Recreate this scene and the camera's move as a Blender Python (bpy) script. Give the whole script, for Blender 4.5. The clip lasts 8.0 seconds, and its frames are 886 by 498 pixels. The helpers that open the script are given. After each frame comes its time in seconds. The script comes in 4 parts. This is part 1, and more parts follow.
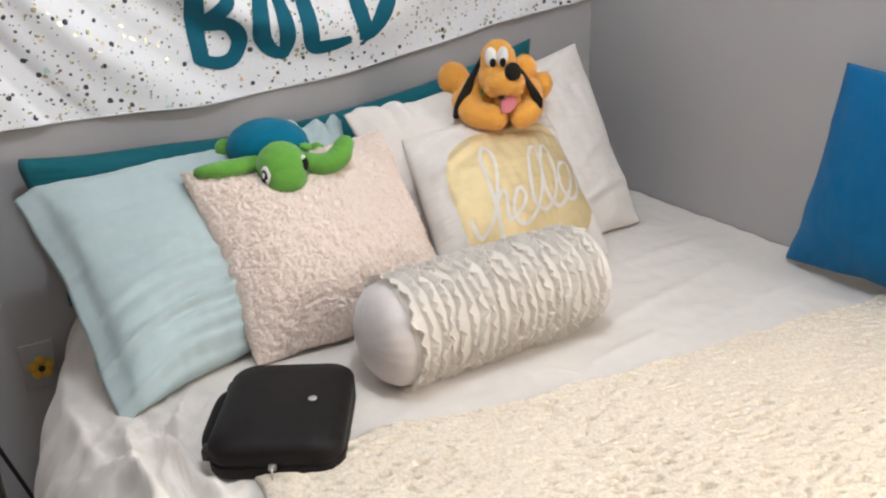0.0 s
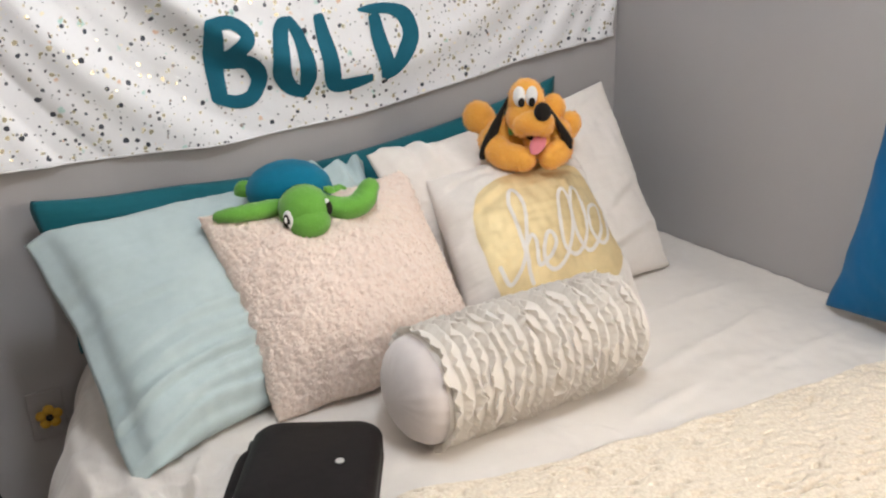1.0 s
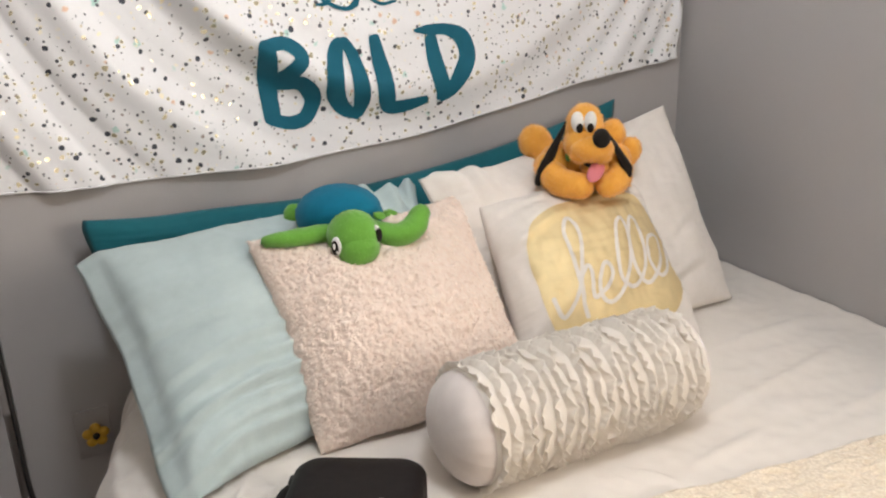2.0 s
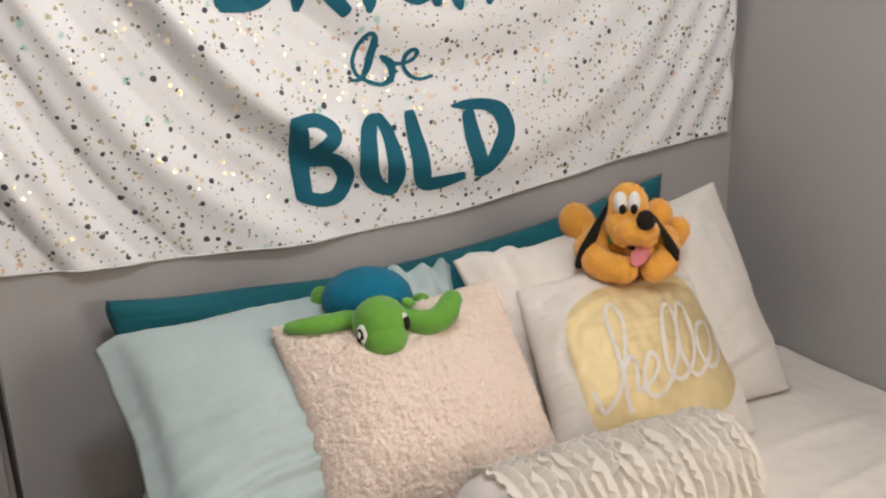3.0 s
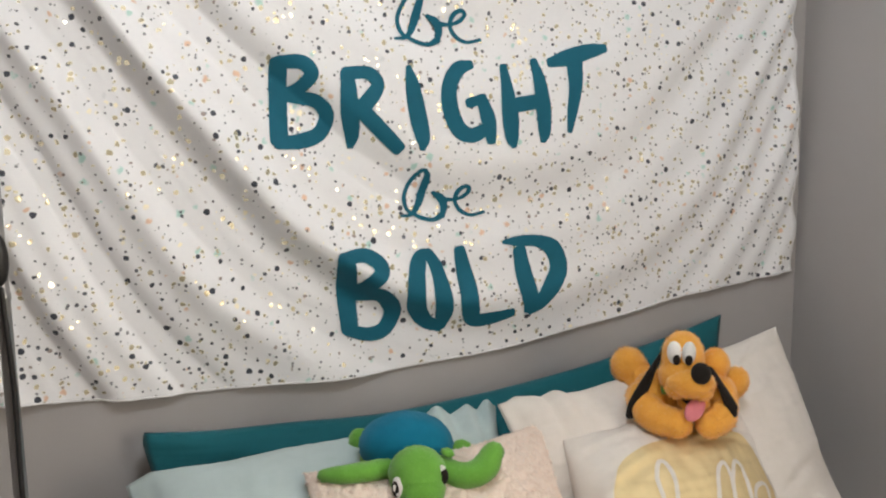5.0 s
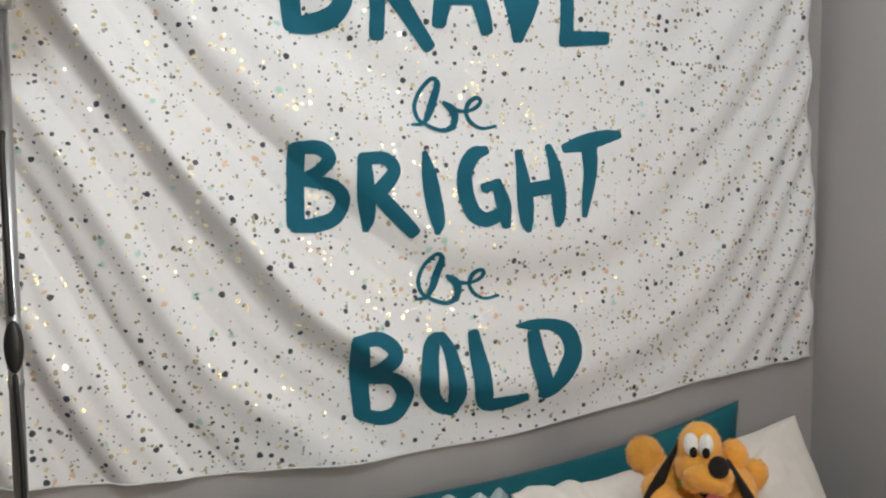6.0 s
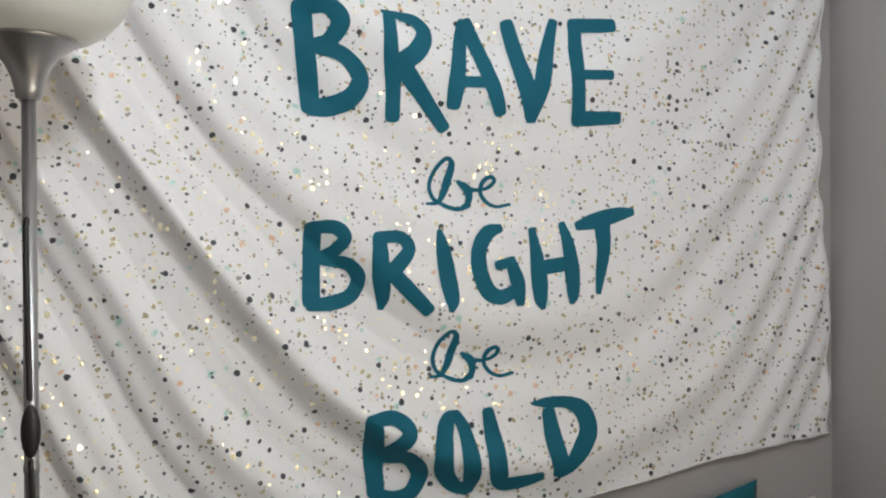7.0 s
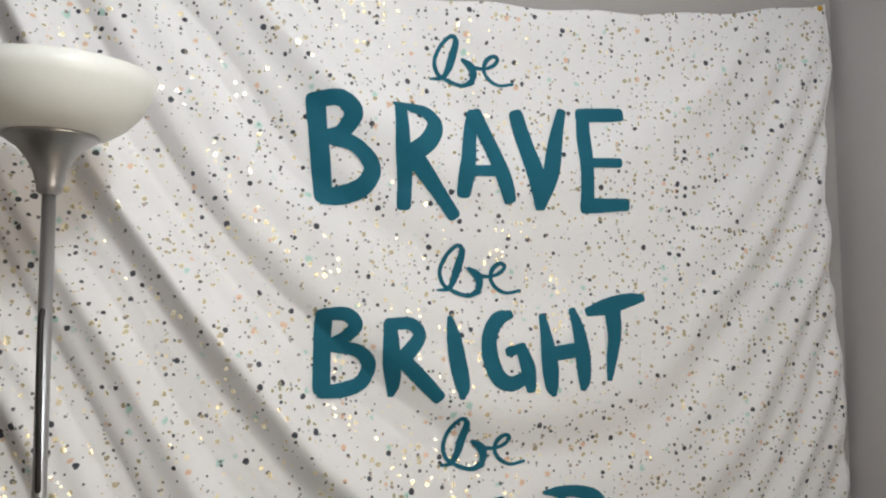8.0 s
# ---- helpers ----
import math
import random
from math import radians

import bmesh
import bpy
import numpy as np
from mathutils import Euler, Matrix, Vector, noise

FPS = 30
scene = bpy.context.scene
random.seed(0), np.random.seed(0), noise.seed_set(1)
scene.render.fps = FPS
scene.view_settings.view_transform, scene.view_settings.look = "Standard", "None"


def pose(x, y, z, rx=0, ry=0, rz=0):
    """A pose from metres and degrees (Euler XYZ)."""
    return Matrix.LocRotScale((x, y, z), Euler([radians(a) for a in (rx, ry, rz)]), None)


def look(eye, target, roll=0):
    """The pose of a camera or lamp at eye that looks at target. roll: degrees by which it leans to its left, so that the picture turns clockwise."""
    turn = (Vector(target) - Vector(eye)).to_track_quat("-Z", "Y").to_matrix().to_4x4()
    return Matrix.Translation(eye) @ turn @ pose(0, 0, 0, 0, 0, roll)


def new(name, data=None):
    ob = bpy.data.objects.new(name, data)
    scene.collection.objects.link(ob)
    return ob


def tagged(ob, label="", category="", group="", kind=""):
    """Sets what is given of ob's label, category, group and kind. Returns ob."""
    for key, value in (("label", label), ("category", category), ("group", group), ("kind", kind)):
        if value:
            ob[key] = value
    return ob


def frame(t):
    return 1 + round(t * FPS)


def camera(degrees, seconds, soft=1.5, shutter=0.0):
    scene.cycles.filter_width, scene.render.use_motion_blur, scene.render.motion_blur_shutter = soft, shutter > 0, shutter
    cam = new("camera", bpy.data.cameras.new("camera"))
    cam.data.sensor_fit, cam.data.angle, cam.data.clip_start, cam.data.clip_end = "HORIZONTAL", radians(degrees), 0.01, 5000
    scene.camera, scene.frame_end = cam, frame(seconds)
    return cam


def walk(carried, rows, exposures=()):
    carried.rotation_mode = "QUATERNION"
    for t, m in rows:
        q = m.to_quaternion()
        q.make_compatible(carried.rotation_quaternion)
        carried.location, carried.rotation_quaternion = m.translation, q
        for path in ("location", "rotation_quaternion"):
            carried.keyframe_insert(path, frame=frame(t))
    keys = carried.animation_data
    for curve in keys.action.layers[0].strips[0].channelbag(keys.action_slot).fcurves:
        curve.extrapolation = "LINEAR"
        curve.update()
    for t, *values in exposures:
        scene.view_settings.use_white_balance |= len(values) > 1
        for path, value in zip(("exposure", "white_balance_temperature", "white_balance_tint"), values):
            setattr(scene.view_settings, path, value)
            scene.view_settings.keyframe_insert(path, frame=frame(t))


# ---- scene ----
cam = camera(55.0, 8.0, soft=2.1)
PATH = [
    (0, (-1.659, -1.972, 1.318), (-0.732, -0.366, 0.57), -1.9),
    (0.5, (-1.658, -1.922, 1.333), (-0.713, -0.313, 0.612), -1.8),
    (1, (-1.659, -1.879, 1.325), (-0.725, -0.247, 0.641), -1.8),
    (1.2, (-1.659, -1.875, 1.321), (-0.743, -0.23, 0.645), -1.7),
    (2.3, (-1.604, -1.808, 1.341), (-0.81, -0.082, 0.717), -1.9),
    (2.5, (-1.589, -1.792, 1.336), (-0.811, -0.045, 0.75), -2.1),
    (3, (-1.552, -1.76, 1.362), (-0.815, 0.025, 0.842), -2.1),
    (3.5, (-1.523, -1.748, 1.377), (-0.827, 0.067, 0.908), -2.1),
    (4, (-1.511, -1.736, 1.388), (-0.846, 0.105, 0.977), -2.0),
    (4.5, (-1.507, -1.727, 1.41), (-0.864, 0.134, 1.056), -1.4),
    (6, (-1.5, -1.718, 1.478), (-0.903, 0.185, 1.334), -0.4),
    (6.5, (-1.502, -1.719, 1.502), (-0.917, 0.192, 1.427), -0.2),
    (7, (-1.509, -1.724, 1.517), (-0.934, 0.192, 1.512), -0.4),
    (7.5, (-1.508, -1.731, 1.534), (-0.95, 0.188, 1.605), -0.4),
    (8, (-1.507, -1.738, 1.546), (-0.963, 0.179, 1.711), -0.3),
]
EXPOSURES = [(0.0, -0.06, 5930, 9), (1.0, -0.05, 6150, 10), (2.5, -0.14, 6470, 11), (3.5, -0.37, 6530, 11), (4.5, -0.36, 6480, 10), (6.0, -0.53, 6260, 7), (7.0, -0.65, 6210, 7), (8.0, -0.60, 6320, 8)]
walk(cam, [(t, look(eye, target, roll)) for t, eye, target, roll in PATH], EXPOSURES)
EAST_W = 36.0
GLOBE, GLOBE_GLOW, GLOBE_COLOUR = (-1.18, -1.35, 2.42), 80.0, (0.925, 0.965, 1.0)

# ---- world and light ----
world = bpy.data.worlds.new("sky")
scene.world = world
world.use_nodes = True
wn = world.node_tree
sky = wn.nodes.new("ShaderNodeTexSky")
sky.sky_type, sky.sun_disc = "NISHITA", False
sky.sun_elevation, sky.sun_rotation = radians(40), radians(200)
wn.links.new(sky.outputs["Color"], wn.nodes["Background"].inputs["Color"])
wn.nodes["Background"].inputs["Strength"].default_value = 0.1


def window_light(name, m, width, height, watts, colour):
    """Soft daylight standing in a window opening."""
    data = bpy.data.lights.new(name, "AREA")
    data.shape, data.size, data.size_y, data.energy, data.color = "RECTANGLE", width, height, watts, colour
    ob = new(name, data)
    ob.matrix_basis = m
    return ob


window_light("daylight_east", look((-0.005, -2.45, 1.52), (-2.0, -1.7, 1.55)), 1.05, 1.15, EAST_W, (1.0, 0.865, 0.69))


# ---- materials ----
def material(name):
    m = bpy.data.materials.new(name)
    m.use_nodes = True
    return m, m.node_tree, m.node_tree.nodes["Principled BSDF"]


def add(nt, kind, **values):
    n = nt.nodes.new(kind)
    for key, value in values.items():
        n.inputs[key.replace("_", " ")].default_value = value
    return n


def maths(nt, op, a, b=None, clamp=False):
    n = nt.nodes.new("ShaderNodeMath")
    n.operation, n.use_clamp = op, clamp
    for i, v in enumerate((a, b)):
        if v is None:
            continue
        if isinstance(v, (int, float)):
            n.inputs[i].default_value = v
        else:
            nt.links.new(v, n.inputs[i])
    return n.outputs[0]


def mixed(nt, fac, a, b):
    n = nt.nodes.new("ShaderNodeMix")
    n.data_type = "RGBA"
    for i, v in ((0, fac), (6, a), (7, b)):
        if isinstance(v, (int, float)):
            n.inputs[i].default_value = v
        elif isinstance(v, tuple):
            n.inputs[i].default_value = (*v, 1)
        else:
            nt.links.new(v, n.inputs[i])
    return n.outputs[2]


def see_through(nt, b, colour, share):
    """Thin fibres let a share of the light pass."""
    tl = nt.nodes.new("ShaderNodeBsdfTranslucent")
    tl.inputs["Color"].default_value = (*colour, 1)
    mx = nt.nodes.new("ShaderNodeMixShader")
    mx.inputs[0].default_value = share
    nt.links.new(b.outputs[0], mx.inputs[1])
    nt.links.new(tl.outputs[0], mx.inputs[2])
    nt.links.new(mx.outputs[0], nt.nodes["Material Output"].inputs["Surface"])


def cloth(name, colour, second=None, rough=0.85, sheen=0.25, weave=900.0, bump=0.15, patch=9.0, grain=60.0, depth=0.002, spread=0.5, thin=0.0):
    """Fabric: two-scale colour variation, fine weave and soft relief."""
    m, nt, b = material(name)
    second = second or tuple(c * 0.86 for c in colour)
    co = nt.nodes.new("ShaderNodeTexCoord").outputs["Object"]
    big, fine, thread = (add(nt, "ShaderNodeTexNoise", Scale=s, Detail=d) for s, d in ((patch, 4.0), (grain, 3.0), (weave, 2.0)))
    for n in (big, fine, thread):
        nt.links.new(co, n.inputs["Vector"])
    f = maths(nt, "ADD", maths(nt, "MULTIPLY", big.outputs["Fac"], spread), maths(nt, "MULTIPLY", fine.outputs["Fac"], 1 - spread))
    f = maths(nt, "MULTIPLY", maths(nt, "SUBTRACT", f, 0.3), 2.4, clamp=True)
    nt.links.new(mixed(nt, f, second, colour), b.inputs["Base Color"])
    h = maths(nt, "ADD", maths(nt, "MULTIPLY", thread.outputs["Fac"], 0.35), fine.outputs["Fac"])
    bp = add(nt, "ShaderNodeBump", Strength=bump, Distance=depth)
    nt.links.new(h, bp.inputs["Height"])
    nt.links.new(bp.outputs["Normal"], b.inputs["Normal"])
    b.inputs["Roughness"].default_value, b.inputs["Sheen Weight"].default_value = rough, sheen
    b.inputs["Specular IOR Level"].default_value = 0.2
    if thin:
        see_through(nt, b, colour, thin)
    return m


def fleece(name, light, dark, scale, bump, depth, sheen=0.4, thin=0.0):
    """Curly pile: tufts lighter than the gaps, whose shade is put into the colour."""
    m, nt, b = material(name)
    co = nt.nodes.new("ShaderNodeTexCoord").outputs["Object"]
    warp = add(nt, "ShaderNodeTexNoise", Scale=scale * 0.5, Detail=3.0)
    nt.links.new(co, warp.inputs["Vector"])
    sh = nt.nodes.new("ShaderNodeVectorMath")
    sh.operation = "SCALE"
    nt.links.new(warp.outputs["Color"], sh.inputs[0])
    sh.inputs["Scale"].default_value = 1.3 / scale
    ad = nt.nodes.new("ShaderNodeVectorMath")
    nt.links.new(co, ad.inputs[0])
    nt.links.new(sh.outputs[0], ad.inputs[1])
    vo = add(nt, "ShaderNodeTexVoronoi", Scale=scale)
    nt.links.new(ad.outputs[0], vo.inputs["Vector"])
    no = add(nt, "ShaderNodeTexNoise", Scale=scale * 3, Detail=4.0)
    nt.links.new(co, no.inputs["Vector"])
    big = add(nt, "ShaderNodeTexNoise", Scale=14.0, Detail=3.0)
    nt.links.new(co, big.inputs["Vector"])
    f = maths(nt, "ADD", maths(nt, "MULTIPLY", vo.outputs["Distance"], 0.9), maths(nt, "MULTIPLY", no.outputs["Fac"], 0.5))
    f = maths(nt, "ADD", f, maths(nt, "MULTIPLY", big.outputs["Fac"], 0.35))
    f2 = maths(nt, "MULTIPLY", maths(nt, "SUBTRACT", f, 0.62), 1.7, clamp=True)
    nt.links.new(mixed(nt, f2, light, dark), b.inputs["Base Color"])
    bp = add(nt, "ShaderNodeBump", Strength=bump, Distance=depth)
    nt.links.new(maths(nt, "SUBTRACT", 1.0, f), bp.inputs["Height"])
    nt.links.new(bp.outputs["Normal"], b.inputs["Normal"])
    b.inputs["Roughness"].default_value, b.inputs["Sheen Weight"].default_value = 0.95, sheen
    b.inputs["Specular IOR Level"].default_value = 0.1
    if thin:
        see_through(nt, b, light, thin)
    return m


def hard(name, colour, rough=0.4, metal=0.0, scale=120.0, bump=0.03, vary=0.12):
    m, nt, b = material(name)
    co = nt.nodes.new("ShaderNodeTexCoord").outputs["Object"]
    n = add(nt, "ShaderNodeTexNoise", Scale=scale, Detail=4.0)
    nt.links.new(co, n.inputs["Vector"])
    nt.links.new(mixed(nt, n.outputs["Fac"], tuple(c * (1 - vary) for c in colour), tuple(min(1, c * (1 + vary)) for c in colour)), b.inputs["Base Color"])
    bp = add(nt, "ShaderNodeBump", Strength=bump, Distance=0.001)
    nt.links.new(n.outputs["Fac"], bp.inputs["Height"])
    nt.links.new(bp.outputs["Normal"], b.inputs["Normal"])
    nt.links.new(maths(nt, "ADD", maths(nt, "MULTIPLY", n.outputs["Fac"], 0.15), rough - 0.07), b.inputs["Roughness"])
    b.inputs["Metallic"].default_value = metal
    return m


def splatter_cloth():
    """White printed cotton with paint specks: charcoal, mint, peach and gold foil."""
    m, nt, b = material("speckled_cotton")
    tc = nt.nodes.new("ShaderNodeTexCoord").outputs["Object"]
    flat = nt.nodes.new("ShaderNodeVectorMath")
    flat.operation = "MULTIPLY"
    flat.inputs[1].default_value = (1, 0, 1)
    nt.links.new(tc, flat.inputs[0])
    co = flat.outputs[0]
    wob = add(nt, "ShaderNodeTexNoise", Scale=95.0, Detail=2.0)
    nt.links.new(co, wob.inputs["Vector"])
    cent = nt.nodes.new("ShaderNodeVectorMath")
    cent.operation = "SUBTRACT"
    cent.inputs[1].default_value = (0.5, 0.5, 0.5)
    nt.links.new(wob.outputs["Color"], cent.inputs[0])

    def specks(scale, offset, share, radius, warp, soft=0.0012):
        """Mask of spots: share of cells that hold one, largest radius in metres."""
        sc = nt.nodes.new("ShaderNodeVectorMath")
        sc.operation = "SCALE"
        nt.links.new(cent.outputs[0], sc.inputs[0])
        sc.inputs["Scale"].default_value = warp
        ad = nt.nodes.new("ShaderNodeVectorMath")
        nt.links.new(co, ad.inputs[0])
        nt.links.new(sc.outputs[0], ad.inputs[1])
        of = nt.nodes.new("ShaderNodeVectorMath")
        nt.links.new(ad.outputs[0], of.inputs[0])
        of.inputs[1].default_value = (offset, 0, offset * 0.37)
        vo = add(nt, "ShaderNodeTexVoronoi", Scale=scale)
        vo.voronoi_dimensions = "3D"
        nt.links.new(of.outputs[0], vo.inputs["Vector"])
        sep = nt.nodes.new("ShaderNodeSeparateColor")
        nt.links.new(vo.outputs["Color"], sep.inputs[0])
        size = maths(nt, "MULTIPLY", maths(nt, "SUBTRACT", sep.outputs[0], 1 - share), radius / share)
        d = maths(nt, "DIVIDE", vo.outputs["Distance"], scale)
        return maths(nt, "DIVIDE", maths(nt, "SUBTRACT", size, d), soft, clamp=True), vo

    base = mixed(nt, maths(nt, "MULTIPLY", wob.outputs["Fac"], 1.0), (0.835, 0.83, 0.85), (0.88, 0.875, 0.89))
    mint, _ = specks(30.0, 3.1, 0.50, 0.0095, 0.016, 0.004)
    base = mixed(nt, maths(nt, "MULTIPLY", mint, 0.85), base, (0.42, 0.66, 0.60))
    grey, _ = specks(38.0, 9.3, 0.4, 0.0065, 0.012, 0.003)
    base = mixed(nt, maths(nt, "MULTIPLY", grey, 0.35), base, (0.52, 0.54, 0.56))
    peach, _ = specks(34.0, 5.7, 0.46, 0.0078, 0.012, 0.003)
    base = mixed(nt, maths(nt, "MULTIPLY", peach, 0.95), base, (0.74, 0.50, 0.36))
    tiny, _ = specks(90.0, 1.3, 0.50, 0.0036, 0.006, 0.0009)
    base = mixed(nt, maths(nt, "MULTIPLY", tiny, 0.8), base, (0.11, 0.115, 0.128))
    brown, _ = specks(60.0, 7.9, 0.30, 0.0046, 0.008, 0.001)
    base = mixed(nt, maths(nt, "MULTIPLY", brown, 0.8), base, (0.22, 0.15, 0.12))
    mid, _ = specks(66.0, 11.1, 0.55, 0.0046, 0.005, 0.0009)
    base = mixed(nt, maths(nt, "MULTIPLY", mid, 0.95), base, (0.060, 0.066, 0.084))
    dark, _ = specks(46.0, 2.2, 0.62, 0.0069, 0.0055, 0.0009)
    base = mixed(nt, dark, base, (0.055, 0.061, 0.078))
    gold, gvor = specks(70.0, 4.4, 0.70, 0.0062, 0.010, 0.0009)
    clump = add(nt, "ShaderNodeTexNoise", Scale=7.0, Detail=2.0)
    nt.links.new(co, clump.inputs["Vector"])
    gold = maths(nt, "MULTIPLY", gold, maths(nt, "MULTIPLY", maths(nt, "SUBTRACT", clump.outputs["Fac"], 0.33), 12.0, clamp=True))
    base = mixed(nt, gold, base, (1.0, 0.90, 0.64))
    nt.links.new(base, b.inputs["Base Color"])
    nt.links.new(maths(nt, "MULTIPLY", gold, 0.65), b.inputs["Metallic"])
    nt.links.new(maths(nt, "SUBTRACT", 0.82, maths(nt, "MULTIPLY", gold, 0.60)), b.inputs["Roughness"])
    weave = add(nt, "ShaderNodeTexNoise", Scale=700.0, Detail=2.0)
    nt.links.new(tc, weave.inputs["Vector"])
    soft_n = add(nt, "ShaderNodeTexNoise", Scale=30.0, Detail=4.0)
    nt.links.new(tc, soft_n.inputs["Vector"])
    h = maths(nt, "ADD", maths(nt, "MULTIPLY", weave.outputs["Fac"], 0.25), maths(nt, "MULTIPLY", soft_n.outputs["Fac"], 1.2))
    bp = add(nt, "ShaderNodeBump", Strength=0.25, Distance=0.002)
    nt.links.new(h, bp.inputs["Height"])
    # each fleck of foil lies at its own slight tilt
    tilt = nt.nodes.new("ShaderNodeVectorMath")
    tilt.operation = "SUBTRACT"
    nt.links.new(gvor.outputs["Color"], tilt.inputs[0])
    tilt.inputs[1].default_value = (0.5, 0.5, 0.5)
    some = nt.nodes.new("ShaderNodeVectorMath")
    some.operation = "SCALE"
    nt.links.new(tilt.outputs[0], some.inputs[0])
    nt.links.new(maths(nt, "MULTIPLY", gold, 0.22), some.inputs["Scale"])
    leaning = nt.nodes.new("ShaderNodeVectorMath")
    nt.links.new(bp.outputs["Normal"], leaning.inputs[0])
    nt.links.new(some.outputs[0], leaning.inputs[1])
    unit = nt.nodes.new("ShaderNodeVectorMath")
    unit.operation = "NORMALIZE"
    nt.links.new(leaning.outputs[0], unit.inputs[0])
    nt.links.new(unit.outputs[0], b.inputs["Normal"])
    b.inputs["Specular IOR Level"].default_value = 0.25
    b.inputs["Sheen Weight"].default_value = 0.1
    return m


def wall_paint(name, colour):
    m, nt, b = material(name)
    co = nt.nodes.new("ShaderNodeTexCoord").outputs["Object"]
    big, fine = add(nt, "ShaderNodeTexNoise", Scale=1.7, Detail=5.0), add(nt, "ShaderNodeTexNoise", Scale=210.0, Detail=3.0)
    for n in (big, fine):
        nt.links.new(co, n.inputs["Vector"])
    nt.links.new(mixed(nt, big.outputs["Fac"], tuple(c * 0.94 for c in colour), tuple(c * 1.05 for c in colour)), b.inputs["Base Color"])
    bp = add(nt, "ShaderNodeBump", Strength=0.12, Distance=0.0015)
    nt.links.new(fine.outputs["Fac"], bp.inputs["Height"])
    nt.links.new(bp.outputs["Normal"], b.inputs["Normal"])
    b.inputs["Roughness"].default_value = 0.62
    b.inputs["Specular IOR Level"].default_value = 0.35
    return m


GREY_PAINT = wall_paint("grey_wall_paint", (0.42, 0.40, 0.395))
CEILING_PAINT = wall_paint("white_ceiling_paint", (0.78, 0.77, 0.75))
CARPET = cloth("brown_carpet", (0.06, 0.048, 0.04), rough=0.95, weave=300, bump=0.5, depth=0.004)
WHITE_TRIM = hard("white_trim_paint", (0.78, 0.77, 0.75), 0.4)
SPECKLED = splatter_cloth()
HEM_COTTON = cloth("white_hem_cotton", (0.78, 0.77, 0.78))
TEAL_INK = cloth("teal_print", (0.012, 0.128, 0.192), (0.010, 0.110, 0.168), rough=0.7, sheen=0.05, bump=0.06)
DUVET_COTTON = cloth("cream_white_cotton", (0.78, 0.73, 0.675), (0.74, 0.685, 0.63), bump=0.12, grain=40.0)
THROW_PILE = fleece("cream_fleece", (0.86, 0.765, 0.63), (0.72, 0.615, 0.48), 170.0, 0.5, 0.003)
TEAL_COTTON = cloth("teal_cotton", (0.012, 0.125, 0.155), rough=0.8, sheen=0.1)
AQUA_COTTON = cloth("pale_aqua_cotton", (0.47, 0.56, 0.56), (0.43, 0.515, 0.52), rough=0.75, sheen=0.2)
PINK_PILE = fleece("pale_pink_sherpa", (0.96, 0.825, 0.725), (0.93, 0.765, 0.66), 110.0, 0.5, 0.006, thin=0.12)
WHITE_COTTON = cloth("white_cotton", (0.76, 0.71, 0.665), (0.71, 0.66, 0.61), bump=0.12)
CREAM_RUFFLE = cloth("ivory_ruffle_cotton", (0.91, 0.87, 0.81), (0.88, 0.82, 0.755), rough=0.9, bump=0.10, thin=0.30)
# darker than the ruffles: the end's shade is painted into its cotton
BOLSTER_END_SHADED = cloth("shaded_end_cotton", (0.76, 0.69, 0.655), (0.70, 0.63, 0.60), rough=0.9)
BLUE_COTTON = cloth("bright_blue_cotton", (0.005, 0.125, 0.30), (0.0045, 0.11, 0.265), rough=0.8, sheen=0.08)
GOLD_INK = hard("gold_foil_print", (0.74, 0.60, 0.34), 0.6, 0.5, scale=40, bump=0.3)
ORANGE_PLUSH = cloth("orange_plush", (0.88, 0.46, 0.085), (0.82, 0.37, 0.05), rough=0.95, sheen=0.5, grain=160.0, bump=0.4, patch=30.0)
BLACK_PLUSH = cloth("black_plush", (0.016, 0.012, 0.010), rough=0.9, sheen=0.1, grain=200.0)
WHITE_PLUSH = cloth("white_plush", (0.82, 0.80, 0.78), rough=0.9, grain=200.0)
PINK_FELT = cloth("pink_felt", (0.70, 0.22, 0.25), rough=0.9)
GREEN_PLUSH = cloth("green_plush", (0.155, 0.39, 0.055), (0.13, 0.335, 0.045), rough=0.95, sheen=0.35, grain=220.0, bump=0.25, patch=40.0)
SHELL_CLOTH = cloth("blue_plush", (0.004, 0.150, 0.245), (0.003, 0.125, 0.21), rough=0.85, sheen=0.06, bump=0.2)
BLACK_SHELL = cloth("black_moulded_fabric", (0.011, 0.0085, 0.0085), (0.008, 0.006, 0.006), rough=0.55, sheen=0.0, weave=1200, bump=0.25)
BLACK_PLASTIC = hard("black_plastic", (0.012, 0.011, 0.011), 0.45)
STEEL = hard("brushed_steel", (0.42, 0.41, 0.41), 0.36, 0.9, scale=300)
SILVER = hard("silver_emblem", (0.70, 0.69, 0.68), 0.3, 0.9)
LAMP_WHITE = hard("white_lamp_plastic", (0.80, 0.80, 0.76), 0.35, vary=0.03)
YELLOW_PLASTIC = hard("yellow_plastic", (0.62, 0.36, 0.03), 0.45)
PLATE_GREY = hard("painted_outlet_plate", (0.38, 0.36, 0.355), 0.45, vary=0.04)
GLOW, _nt, _b = material("lit_frosted_glass")
_b.inputs["Emission Color"].default_value, _b.inputs["Emission Strength"].default_value = (*GLOBE_COLOUR, 1), GLOBE_GLOW
GLASS, _nt, _b = material("window_glass")
_b.inputs["Transmission Weight"].default_value, _b.inputs["Roughness"].default_value = 1.0, 0.0


